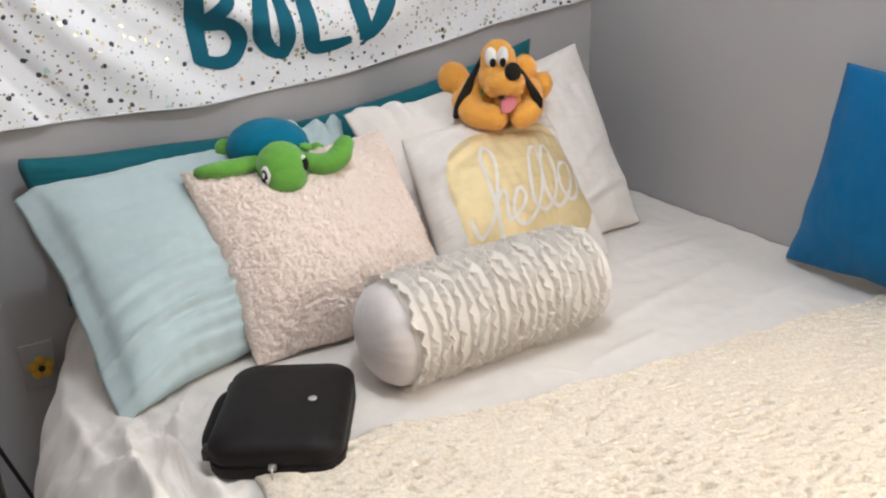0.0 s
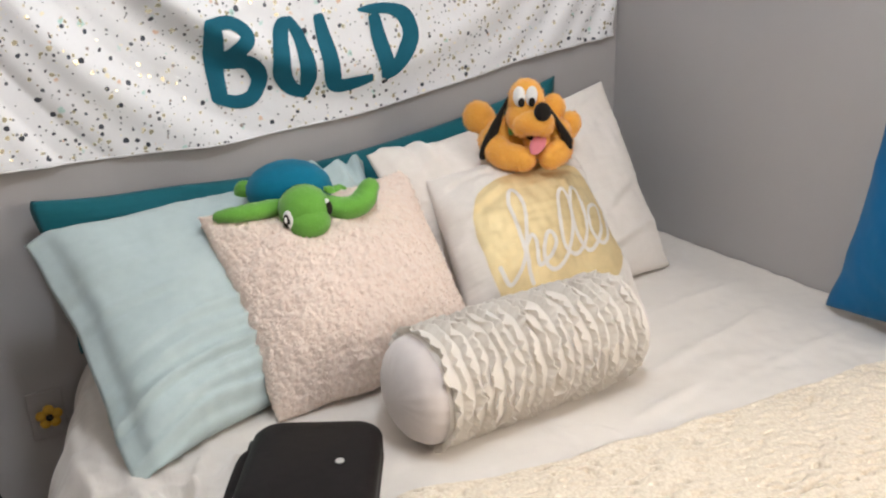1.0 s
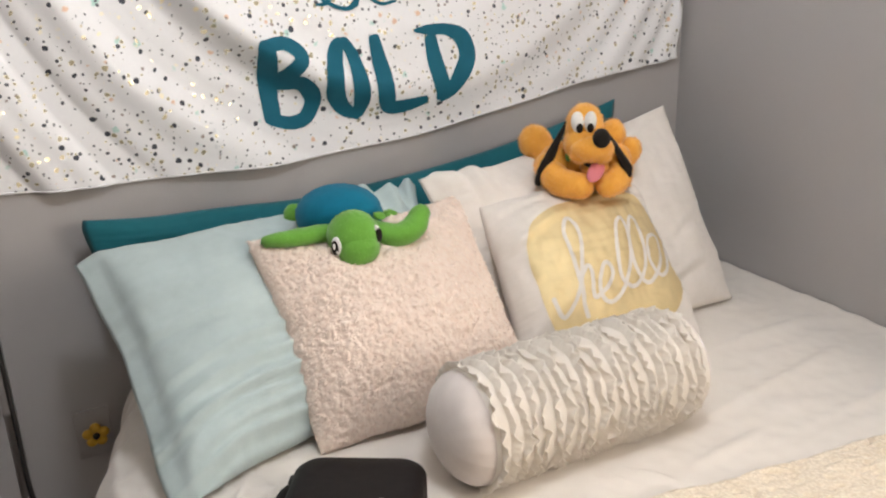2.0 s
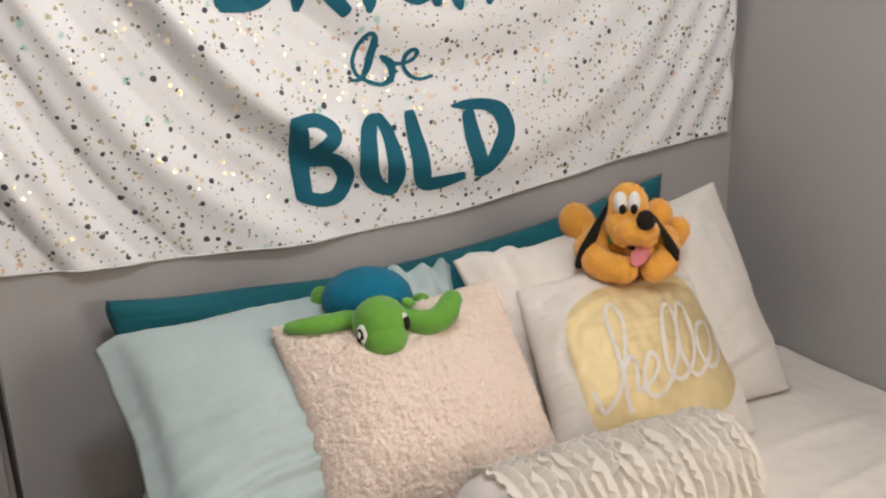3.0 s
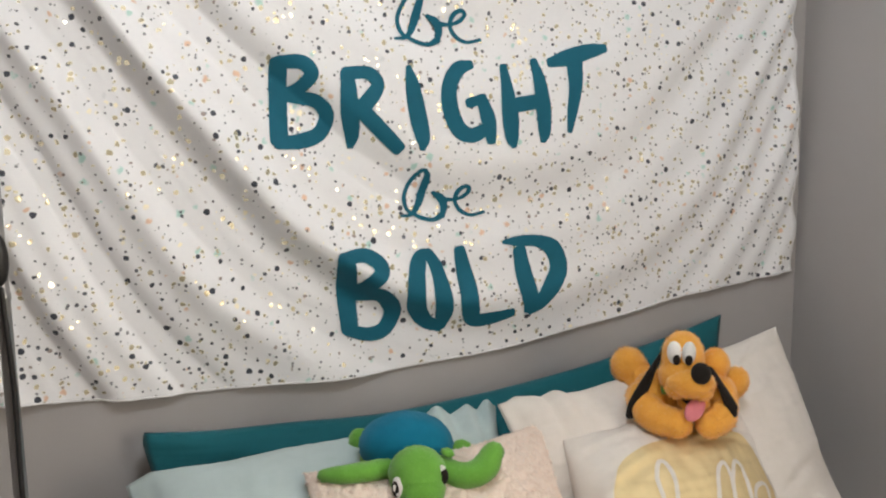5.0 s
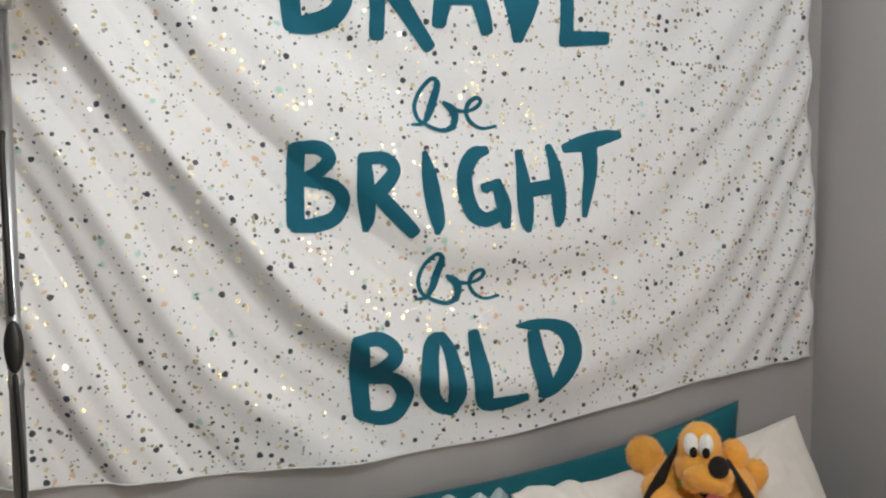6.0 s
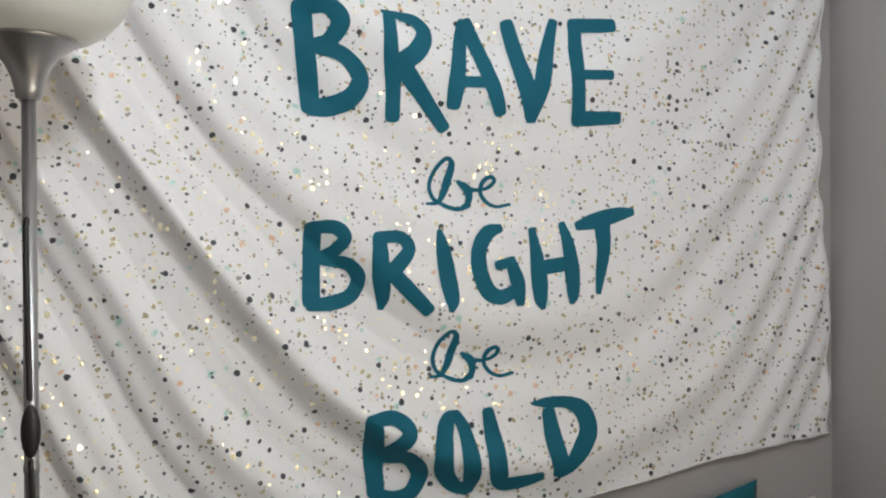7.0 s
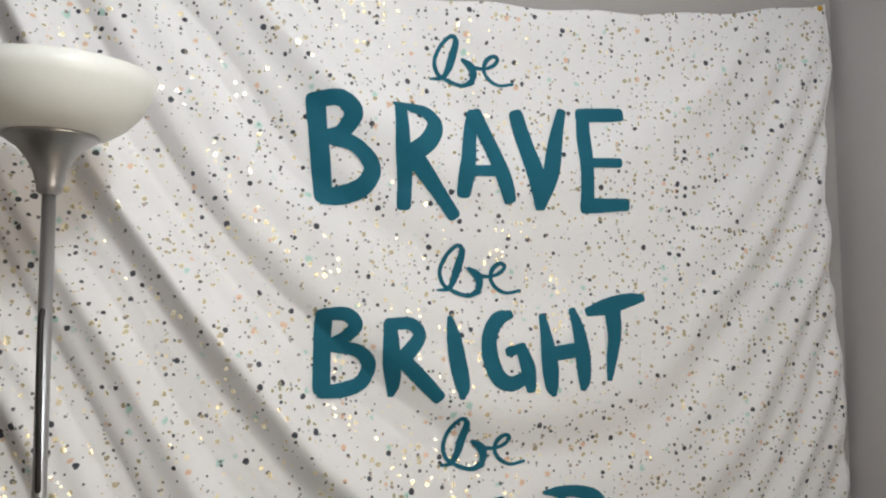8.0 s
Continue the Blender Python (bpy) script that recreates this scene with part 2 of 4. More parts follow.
# ---- building helpers ----
def part(name, bm, mat, parent=None, label="", smooth=True):
    """Links a bmesh, given in world places, as one mesh object under a thing or a part."""
    me = bpy.data.meshes.new(name)
    bmesh.ops.recalc_face_normals(bm, faces=bm.faces)
    bm.to_mesh(me)
    bm.free()
    for mm in mat if isinstance(mat, (list, tuple)) else [mat]:
        me.materials.append(mm)
    if smooth:
        me.polygons.foreach_set("use_smooth", [True] * len(me.polygons))
    ob = new(name, me)
    if parent is not None:
        ob.parent = parent
        if parent.data is None:
            ob.matrix_parent_inverse = parent.matrix_basis.inverted()
    return tagged(ob, label) if label else ob


def thing(name, place, label, category, group="", kind=""):
    ob = new(name)
    ob.empty_display_size = 0.05
    ob.matrix_basis = Matrix.Translation(place)
    return tagged(ob, label, category, group, kind)


def box(bm, lo, hi, bevel=0.0, segments=2):
    made = bmesh.ops.create_cube(bm, size=1.0)["verts"]
    lo, hi = Vector(lo), Vector(hi)
    for v in made:
        v.co = Vector((lo[i] + (v.co[i] + 0.5) * (hi[i] - lo[i]) for i in range(3)))
    if bevel:
        edges = list({e for v in made for e in v.link_edges})
        bmesh.ops.bevel(bm, geom=edges, offset=bevel, segments=segments, profile=0.5, affect="EDGES")
    return bm


def grid(bm, rows, cols, place, close=False, mat=0):
    """A sheet of quads: place(i, j) for i in 0..rows, j in 0..cols."""
    wide = cols if close else cols + 1
    vs = [[bm.verts.new(place(i, j)) for j in range(wide)] for i in range(rows + 1)]
    for i in range(rows):
        for j in range(cols):
            k = (j + 1) % wide
            f = bm.faces.new((vs[i][j], vs[i][k], vs[i + 1][k], vs[i + 1][j]))
            f.material_index = mat
    return vs


def curve_at(points, n):
    """n + 1 samples of a smooth curve through points of any dimension."""
    pts = [Vector(p) for p in points]
    if len(pts) == 2:
        return [pts[0].lerp(pts[1], i / n) for i in range(n + 1)]
    ext = [pts[0] * 2 - pts[1], *pts, pts[-1] * 2 - pts[-2]]
    out = []
    for i in range(n + 1):
        s = min(i / n * (len(pts) - 1), len(pts) - 1 - 1e-6)
        k = int(s)
        t = s - k
        a, b, c, d = ext[k : k + 4]
        out.append(0.5 * (2 * b + (c - a) * t + (2 * a - 5 * b + 4 * c - d) * t * t + (3 * b - a - 3 * c + d) * t ** 3))
    return out


def tube(bm, points, radii, n=24, sides=16, mat=0, flat=1.0, fuzz=0.0, caps=True):
    """A tube along a smooth curve with rounded ends; flat squeezes it along its second side."""
    path = curve_at([(*p, r) for p, r in zip(points, radii)], n)
    rings = []
    up = Vector((0.3, 0.2, 1)).normalized()
    for i, p in enumerate(path):
        a, b = path[max(0, i - 1)], path[min(n, i + 1)]
        t = (b.to_3d() if len(b) == 3 else Vector(b[:3])) - Vector(a[:3])
        t.normalize()
        e1 = t.cross(up)
        if e1.length < 1e-3:
            e1 = t.cross(Vector((1, 0, 0)))
        e1.normalize()
        e2 = t.cross(e1).normalized()
        rings.append((Vector(p[:3]), t, e1, e2, p[3]))
    full = []
    if caps:
        c, t, e1, e2, r = rings[0]
        full += [(c - t * r * math.cos(a), e1, e2, r * math.sin(a)) for a in (0.08, 0.5, 1.0)]
    full += [(c, e1, e2, r) for c, t, e1, e2, r in rings]
    if caps:
        c, t, e1, e2, r = rings[-1]
        full += [(c + t * r * math.cos(a), e1, e2, r * math.sin(a)) for a in (1.0, 0.5, 0.08)]

    def place(i, j):
        c, e1, e2, r = full[i]
        a = 2 * math.pi * j / sides
        p = c + e1 * (r * math.cos(a)) + e2 * (r * flat * math.sin(a))
        if fuzz:
            p += (p - c).normalized() * noise.noise(p * 190) * fuzz
        return p

    vs = grid(bm, len(full) - 1, sides, place, close=True, mat=mat)
    for ring in (vs[0], vs[-1]):
        bm.faces.new(ring).material_index = mat


def blob(bm, centre, radii, turn=None, mat=0, fuzz=0.0, seg=24):
    """A soft ball with its own radii."""
    centre = Vector(centre)
    turn = turn or Matrix.Identity(3)

    def place(i, j):
        a, b = math.pi * (0.02 + 0.96 * i / seg), 2 * math.pi * j / (seg + 8)
        d = Vector((math.sin(a) * math.cos(b), math.sin(a) * math.sin(b), math.cos(a)))
        p = centre + turn @ Vector((d.x * radii[0], d.y * radii[1], d.z * radii[2]))
        return p + (turn @ d) * noise.noise(p * 190) * fuzz if fuzz else p

    vs = grid(bm, seg, seg + 8, place, close=True, mat=mat)
    for ring in (vs[0], vs[-1]):
        bm.faces.new(ring).material_index = mat


def lathe(bm, centre, profile, sides=40, mat=0):
    """A turned form round the vertical: profile of (radius, height)."""
    c = Vector(centre)

    def place(i, j):
        r, z = profile[i]
        a = 2 * math.pi * j / sides
        return c + Vector((r * math.cos(a), r * math.sin(a), z))

    vs = grid(bm, len(profile) - 1, sides, place, close=True, mat=mat)
    for ring, (r, _z) in ((vs[0], profile[0]), (vs[-1], profile[-1])):
        if r < 0.02:
            bm.faces.new(ring).material_index = mat


def tufts(bm, count, length, width, lean, kinds=(0,)):
    """Short bent tufts of pile standing on the faces of a mesh; lean lays them flatter."""
    faces = [f for f in bm.faces if f.material_index in kinds]
    area = np.cumsum([f.calc_area() for f in faces])
    bm.normal_update()
    rng = np.random.default_rng(7)
    for r in np.searchsorted(area, rng.random(count) * area[-1]):
        f = faces[min(int(r), len(faces) - 1)]
        w = rng.random(len(f.verts)) + 0.05
        w /= w.sum()
        p = sum((v.co * float(k) for v, k in zip(f.verts, w)), Vector())
        n = f.normal
        d = Vector(rng.normal(size=3))
        d = (d - n * d.dot(n)).normalized()
        s = n.cross(d) * width * 0.5
        ln = length * float(rng.uniform(0.5, 1.2))
        up = (n + d * lean * float(rng.uniform(0.3, 1.3))).normalized()
        a, b = bm.verts.new(p - s - n * 0.0005), bm.verts.new(p + s - n * 0.0005)
        m1, m2 = bm.verts.new(p - s * 0.9 + up * ln * 0.55), bm.verts.new(p + s * 0.9 + up * ln * 0.55)
        tip = bm.verts.new(p + up * ln * 0.75 + d * ln * 0.45)
        for q in (bm.faces.new((a, b, m2, m1)), bm.faces.new((m1, m2, tip))):
            q.material_index = f.material_index


def smooth_step(a, b, x):
    t = max(0.0, min(1.0, (x - a) / (b - a)))
    return t * t * (3 - 2 * t)


# ---- structure ----
H, T = 2.60, 0.12          # room height, wall thickness
X0, Y0 = -3.50, -3.50      # the room runs from the corner at (0, 0) to here


def wall(name, boxes, mat=None):
    bm = bmesh.new()
    for lo, hi in boxes:
        box(bm, lo, hi)
    ob = part(name, bm, mat or GREY_PAINT, smooth=False)
    return tagged(ob, "matt grey painted plaster wall", "wall", kind="structure")


wall("wall_north", [((X0 - T, 0.0, 0.0), (T, T, H))])
wall("wall_east", [((0, Y0 - T, 0), (T, -3.03, H)), ((0, -1.88, 0), (T, 0.0, H)),
                   ((0, -3.03, 0), (T, -1.88, 0.89)), ((0, -3.03, 2.15), (T, -1.88, H))])
wall("wall_south", [((X0 - T, Y0 - T, 0), (0.0, Y0, H))])
wall("wall_west", [((X0 - T, Y0, 0), (X0, 0.0, H))])
bm = bmesh.new()
box(bm, (X0 - T, Y0 - T, -0.1), (T, T, 0.0))
tagged(part("floor", bm, CARPET, smooth=False), "dark brown carpeted bedroom floor", "floor", kind="structure")
bm = bmesh.new()
box(bm, (X0 - T, Y0 - T, H), (T, T, H + 0.1))
tagged(part("ceiling", bm, CEILING_PAINT, smooth=False), "flat white painted ceiling", "ceiling", kind="structure")


def window(name, lo, hi, axis):
    """A fixed window: a white frame round one pane, filling a wall opening."""
    w = thing(name, lo, "white framed window letting in soft daylight", "window", kind="structure")
    lo, hi = Vector(lo), Vector(hi)
    bm = bmesh.new()
    for side in (0, 1):
        for k in (2, 1 - axis):
            a, b = lo.copy(), hi.copy()
            if side:
                a[k] = hi[k] - 0.05
            else:
                b[k] = lo[k] + 0.05
            box(bm, a, b, 0.004, 1)
    part("window_frame", bm, WHITE_TRIM, w, smooth=False)
    bm = bmesh.new()
    a, b = lo.copy(), hi.copy()
    mid = (lo[axis] + hi[axis]) / 2
    a[axis], b[axis] = mid - 0.003, mid + 0.003
    for k in (2, 1 - axis):
        a[k] += 0.045
        b[k] -= 0.045
    box(bm, a, b)
    pane = part("pane", bm, GLASS, w, smooth=False)
    pane.visible_shadow = False


window("window_1", (0.03, -3.03, 0.89), (0.09, -1.88, 2.15), 0)

# unseen ceiling light, added as key: a frosted globe on a round canopy
unseen_ceiling_light = thing("unseen_ceiling_light", (*GLOBE[:2], H), "unseen frosted globe ceiling light, added for light from above", "ceiling light")
bm = bmesh.new()
lathe(bm, (*GLOBE[:2], 0), [(0.004, GLOBE[2] + 0.11), (0.05, GLOBE[2] + 0.115), (0.06, H - 0.03), (0.09, H - 0.012), (0.092, H)], 40)
part("canopy", bm, WHITE_TRIM, unseen_ceiling_light)
bm = bmesh.new()
blob(bm, GLOBE, (0.12, 0.12, 0.115), None, 0, 0.0, 24)
part("globe", bm, GLOW, unseen_ceiling_light, "glowing frosted globe of the added light")


# ---- the bed ----
BED_TOP = 0.535


def bed_edge(y):
    """Left edge of the bed's top, fuller away from the wall."""
    return -1.395 - 0.115 * smooth_step(0.0, 0.55, -y)


def ridge(x, y, a, b, width, height):
    """A soft crease of the sheet along the line from a to b."""
    px, py, dx, dy = x - a[0], y - a[1], b[0] - a[0], b[1] - a[1]
    t = max(0.0, min(1.0, (px * dx + py * dy) / (dx * dx + dy * dy)))
    off = math.hypot(px - dx * t, py - dy * t) / width
    if off > 3:
        return 0.0
    return height * math.exp(-off * off) * math.sin(math.pi * (0.08 + 0.84 * t))


CREASES = [((-1.50, -0.66), (-1.40, -0.79), 0.009, 0.016), ((-1.49, -0.69), (-1.44, -0.95), 0.011, 0.018), ((-1.53, -0.66), (-1.53, -0.92), 0.010, 0.014),
           ((-1.57, -0.70), (-1.49, -1.00), 0.013, 0.014), ((-1.40, -0.62), (-1.46, -0.74), 0.010, 0.012), ((-1.60, -0.45), (-1.57, -0.80), 0.012, 0.010),
           ((-1.57, -0.20), (-1.60, -0.52), 0.014, 0.010), ((-1.53, -0.12), (-1.56, -0.40), 0.012, 0.008), ((-1.36, -0.66), (-1.41, -0.72), 0.008, 0.008),
           ((-0.86, -0.88), (-0.80, -0.95), 0.008, 0.006), ((-0.90, -0.86), (-0.87, -0.93), 0.007, 0.005),
           ((-0.60, -0.82), (-0.18, -0.74), 0.016, 0.005), ((-0.50, -0.93), (-0.08, -0.90), 0.014, 0.004),
           ((-0.42, -0.62), (-0.06, -0.60), 0.020, 0.004), ((-0.75, -0.93), (-0.55, -0.90), 0.012, 0.004)]


def bed_height(x, y):
    z = BED_TOP + 0.006 * noise.noise(Vector((x * 4, y * 4, 1))) + 0.0040 * noise.noise(Vector((x * 8 + y * 3, y * 19, 4)))
    z += 0.0016 * noise.noise(Vector((x * 34, y * 40, 8)))
    for a, b, width, height in CREASES:
        z += ridge(x, y, a, b, width, height * 1.45)
    rumple = math.exp(-((x + 1.49) / 0.12) ** 2 - ((y + 0.80) / 0.20) ** 2)
    if rumple > 0.02:
        w = noise.noise(Vector((x * 22 + y * 7, y * 11 - x * 9, 12)) + 0.5 * noise.noise_vector(Vector((x * 9, y * 9, 3))))
        z += 0.034 * rumple * (0.6 - abs(w) * 1.8)
        w = noise.noise(Vector((x * 60 + y * 26, y * 24 - x * 16, 22)) + 0.7 * noise.noise_vector(Vector((x * 24, y * 24, 7))))
        z += 0.006 * rumple ** 0.5 * (0.5 - abs(w) * 2.0)
    fan = math.exp(-((x + 0.84) / 0.16) ** 2 - ((y + 0.90) / 0.06) ** 2)
    if fan > 0.02:
        z += 0.006 * fan * (0.4 - 1.6 * abs(noise.noise(Vector((x * 19 + y * 12, y * 9, 15)))))
    return z


bed = thing("bed", (-0.82, -1.05, 0.0), "bed in the corner with a rumpled cream white cotton duvet", "bed")
bm = bmesh.new()
box(bm, (-1.36, -2.04, 0.20), (-0.03, -0.04, 0.505), 0.06, 4)
part("mattress", bm, WHITE_COTTON, bed)
bm = bmesh.new()
box(bm, (-1.36, -2.02, 0.10), (-0.05, -0.05, 0.20), 0.01, 2)
part("bed_base", bm, BLACK_SHELL, bed)
for lx in (-1.30, -0.10):
    for ly in (-1.97, -0.10):
        bm = bmesh.new()
        box(bm, (lx - 0.03, ly - 0.03, 0.0), (lx + 0.03, ly + 0.03, 0.10), 0.004, 1)
        part("leg", bm, BLACK_PLASTIC, bed)
bm = bmesh.new()
NX, NE, ND, NY = 210, 40, 26, 330


def duvet_place(i, j):
    y = -0.025 - 2.05 * i / NY
    xe = bed_edge(y)
    if j <= NX:
        x = -0.004 + (xe + 0.004) * j / NX
        fall = smooth_step(xe + 0.14, xe, x) * 0.3 if x < xe + 0.14 else 0
        return Vector((x, y, bed_height(x, y) - 0.02 * fall))
    wave = 0.5 + 0.5 * math.sin(y * 47 + 3 * noise.noise(Vector((y * 5, 0, 2))))
    wave = wave * 0.5 + 0.8 * noise.noise(Vector((y * 13, 1, 0))) + 0.35 * noise.noise(Vector((y * 34, 2, 0)))
    if j <= NX + NE:
        a = math.pi / 2 * (j - NX) / NE
        out = (0.16 + 0.017 * wave * a) * math.sin(a)
        lump = (0.010 * noise.noise(Vector((y * 7, a * 2, 5))) + 0.008 * wave * math.sin(2 * a)) * a
        return Vector((xe - out, y, bed_height(xe - out, y) - 0.006 - 0.21 * (1 - math.cos(a)) + lump))
    s = (j - NX - NE) / ND
    z = BED_TOP - 0.216 - 0.27 * s
    out = 0.16 + 0.017 * wave * math.pi / 2 + (0.012 + 0.032 * s) * wave + 0.008 * noise.noise(Vector((y * 9, z * 7, 3)))
    return Vector((xe - out, y, z))


grid(bm, NY, NX + NE + ND, duvet_place)
duvet = part("duvet", bm, DUVET_COTTON, bed, "rumpled cream white cotton duvet hanging over the side")
so = duvet.modifiers.new("thick", "SOLIDIFY")
so.thickness, so.offset = 0.012, -1

# fleece throw spread over the lower half
TX0, TX1 = -1.39, -0.012


def throw_edge(x):
    s = (x - TX0) / (TX1 - TX0)
    return -0.925 - 0.13 * s + 0.035 * math.exp(-((s - 0.16) / 0.10) ** 2) + 0.010 * noise.noise(Vector((x * 9, 0, 5)))


bm = bmesh.new()
RX, RY = 330, 430


def throw_place(i, j):
    x = TX0 + (TX1 - TX0) * j / RX + 0.006 * noise.noise(Vector((0, i * 0.05, 3)))
    y = throw_edge(x) + (-2.03 - throw_edge(x)) * i / RY
    rim = min(1.0, i / 5, j / 5)
    lump = 0.010 * rim ** 0.5 + 0.003
    w = noise.noise(Vector((x * 46, y * 125 + x * 40, 2)) + 0.6 * noise.noise_vector(Vector((x * 20, y * 20, 6))))
    patch = 0.6 + 0.8 * noise.noise(Vector((x * 5, y * 6, 9)))
    pile = 0.0030 - 0.0175 * smooth_step(0.12, 0.46, w) * patch + 0.0016 * noise.noise(Vector((x * 55, y * 130, 1)))
    return Vector((x, y, bed_height(x, y) + lump + pile * (0.4 + 0.6 * rim)))


grid(bm, RY, RX, throw_place)
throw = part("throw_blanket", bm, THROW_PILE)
tagged(throw, "soft cream fleece throw blanket spread over the bed", "blanket")
so = throw.modifiers.new("thick", "SOLIDIFY")
so.thickness, so.offset = 0.010, -1


# ---- pillows ----
def pillow_form(tl, tr, br, bl, thick, pinch=0.07, puff=0.55, wrinkle=0.004, seed=0, back=0.8, flange=0.0, creases=(), fluff=None, sag=0.0, round_off=0.05, dent=0.0, round_low=0.0, crumple=None):
    """The surface of a stuffed pillow between four corners: at(u, v, side), u and v from -1 to 1."""
    tl, tr, br, bl = (Vector(p) for p in (tl, tr, br, bl))
    n = (tr - tl).cross(tl - bl).normalized()

    def at(u, v, side=1, lift=0.0):
        a = u * (1 - pinch * (1 - v * v) * u * u)
        b = v * (1 - pinch * (1 - u * u) * v * v)
        blunt = 1 - round_off * (u * u * v * v) ** 4 - dent * (max(0.0, -u) * max(0.0, v)) ** 5 - round_low * (max(0.0, -u) * max(0.0, -v)) ** 6
        s, t = (a * blunt + 1) / 2, (b * blunt + 1) / 2
        p = (bl * (1 - s) + br * s) * (1 - t) + (tl * (1 - s) + tr * s) * t
        q = u
        if flange:
            q = (u + 1 - flange) / (2 - flange) * 2 - 1
        p = p + (tl - bl).normalized() * v * 0.008 * noise.noise(Vector((u * 2.6, seed, 1))) + (tr - tl).normalized() * u * 0.006 * noise.noise(Vector((v * 2.6, seed, 8)))
        core = max(0.0, 1 - abs(q) ** 3) * max(0.0, 1 - abs(v) ** 3) if q > -1 else 0.0
        h = thick / 2 * core ** puff * (0.72 + 0.28 * (1 - u * u) * (1 - v * v)) + (0.004 if flange else 0.0015)
        edge = min(1.0, core * 4)
        w = noise.noise(Vector((u * 2.1, v * 2.1, seed))) * 1.2 + 0.6 * noise.noise(Vector((u * 5, v * 5, seed + 3)))
        w += 0.30 * noise.noise(Vector((u * 13, v * 6, seed + 5))) + 0.22 * noise.noise(Vector((u * 7, v * 17, seed + 6)))
        w += 0.55 * noise.noise(Vector((u * 21, seed, 2))) * abs(v) ** 7 + 0.55 * noise.noise(Vector((v * 21, seed, 4))) * abs(u) ** 7
        corner = (abs(u) * abs(v)) ** 1.5
        w += corner * 1.1 * math.sin(9 * (abs(u) - abs(v)) + seed)
        h += wrinkle * w * (0.25 + 0.75 * edge)
        for v0, slope, u0, u1, width, amp in creases if side > 0 else ():
            win = smooth_step(u0, u0 + 0.25, u) * (1 - smooth_step(u1 - 0.3, u1, u))
            d = (v - v0 - slope * u - 0.02 * math.sin(7 * u + seed)) / width
            h += amp * win * (math.exp(-d * d) - 0.8 * math.exp(-((d + 1.5) ** 2)))
        p = p - Vector((0, 0, sag)) * (1 - u * u) * smooth_step(-1, 1, v)
        p = p + n * ((h if side > 0 else -h * back) + lift)
        if flange and q < -1:
            p = p + n * (q + 1) * 0.24
        if crumple:
            # a bunched-up stretch of the top edge between two places along it
            c0, c1, lobes, tall = crumple
            k = (u - c0) / (c1 - c0)
            if 0 < k < 1:
                hump = abs(math.sin(math.pi * lobes * (k + 0.06 * math.sin(9 * k)))) ** 0.7 * (0.75 + 0.9 * noise.noise(Vector((k * 5, seed, v * 2))))
                up = smooth_step(0.35, 1.0, v) * min(1.0, 6 * k, 6 * (1 - k))
                p = p + Vector((0, 0, tall * hump * up)) + n * side * tall * 0.8 * (hump - 0.4) * up * min(1.0, 8 * (1 - v * v))
        if fluff:
            p = p + n * side * fluff(p)
        return p

    return at


def pillow(name, mat, at, label, cuts=56, pile=None, category="pillow", group="pillows on the bed"):
    bm = bmesh.new()
    front = grid(bm, cuts, cuts, lambda i, j: at(2 * j / cuts - 1, 2 * i / cuts - 1, 1))
    rear = {}
    for i in range(cuts + 1):
        for j in range(cuts + 1):
            rim = i in (0, cuts) or j in (0, cuts)
            rear[i, j] = front[i][j] if rim else bm.verts.new(at(2 * j / cuts - 1, 2 * i / cuts - 1, -1))
    for i in range(cuts):
        for j in range(cuts):
            bm.faces.new((rear[i, j], rear[i + 1, j], rear[i + 1, j + 1], rear[i, j + 1]))
    if pile:
        tufts(bm, *pile)
    ob = part(name, bm, mat)
    return tagged(ob, label, category, group)


TEAL_AT = pillow_form((-1.583, -0.060, 0.864), (-0.244, -0.040, 0.975), (-0.26, -0.13, 0.535), (-1.53, -0.11, 0.535), 0.11,
                      pinch=0.04, seed=2, wrinkle=0.0065, back=0.35, sag=0.062, round_off=0.008, dent=0.03, puff=0.42)
pillow("body_pillow", TEAL_COTTON, TEAL_AT, "long teal cotton body pillow propped against the wall", 90)

AQUA_AT = pillow_form((-1.592, -0.207, 0.838), (-0.872, -0.145, 0.857), (-0.89, -0.42, 0.545), (-1.532, -0.664, 0.540), 0.17, round_off=0.006, round_low=0.018, pinch=0.06, sag=0.004, crumple=(0.50, 1.0, 2.6, 0.022),
                      seed=5, wrinkle=0.0080, flange=0.12, puff=0.5,
                      creases=[(-0.36, 0.07, -1.2, 0.5, 0.040, 0.0064), (-0.53, 0.05, -1.2, 0.8, 0.034, 0.0109), (-0.62, 0.02, -0.9, 0.4, 0.026, 0.0040), (-0.72, 0.06, -0.9, 0.6, 0.036, 0.0060),
                               (-0.20, 0.04, -1.1, 0.3, 0.040, 0.0060), (-0.05, -0.25, -1.1, -0.2, 0.04, 0.0050), (0.25, -0.20, -1.1, -0.3, 0.05, 0.0050), (-0.84, 0.03, -1.1, 0.5, 0.045, 0.0079)])
pillow("pillow", AQUA_COTTON, AQUA_AT, "pale aqua cotton pillow with a flat border, creased", 96)

WHITE_AT = pillow_form((-0.905, -0.232, 0.890), (-0.207, -0.186, 0.972), (-0.190, -0.447, 0.545), (-0.80, -0.47, 0.540), 0.15, pinch=0.02, sag=0.02, round_off=0.0, dent=0.0, crumple=(-1.0, -0.48, 2.2, 0.014),
                       seed=9, wrinkle=0.0085, creases=[(-0.72, 0.2, 0.2, 1.1, 0.05, 0.006), (-0.5, 0.5, 0.35, 1.1, 0.05, 0.004), (0.3, 0.9, 0.3, 1.1, 0.05, 0.004)])
pillow("pillow", WHITE_COTTON, WHITE_AT, "white cotton bed pillow leaning in the corner", 110)


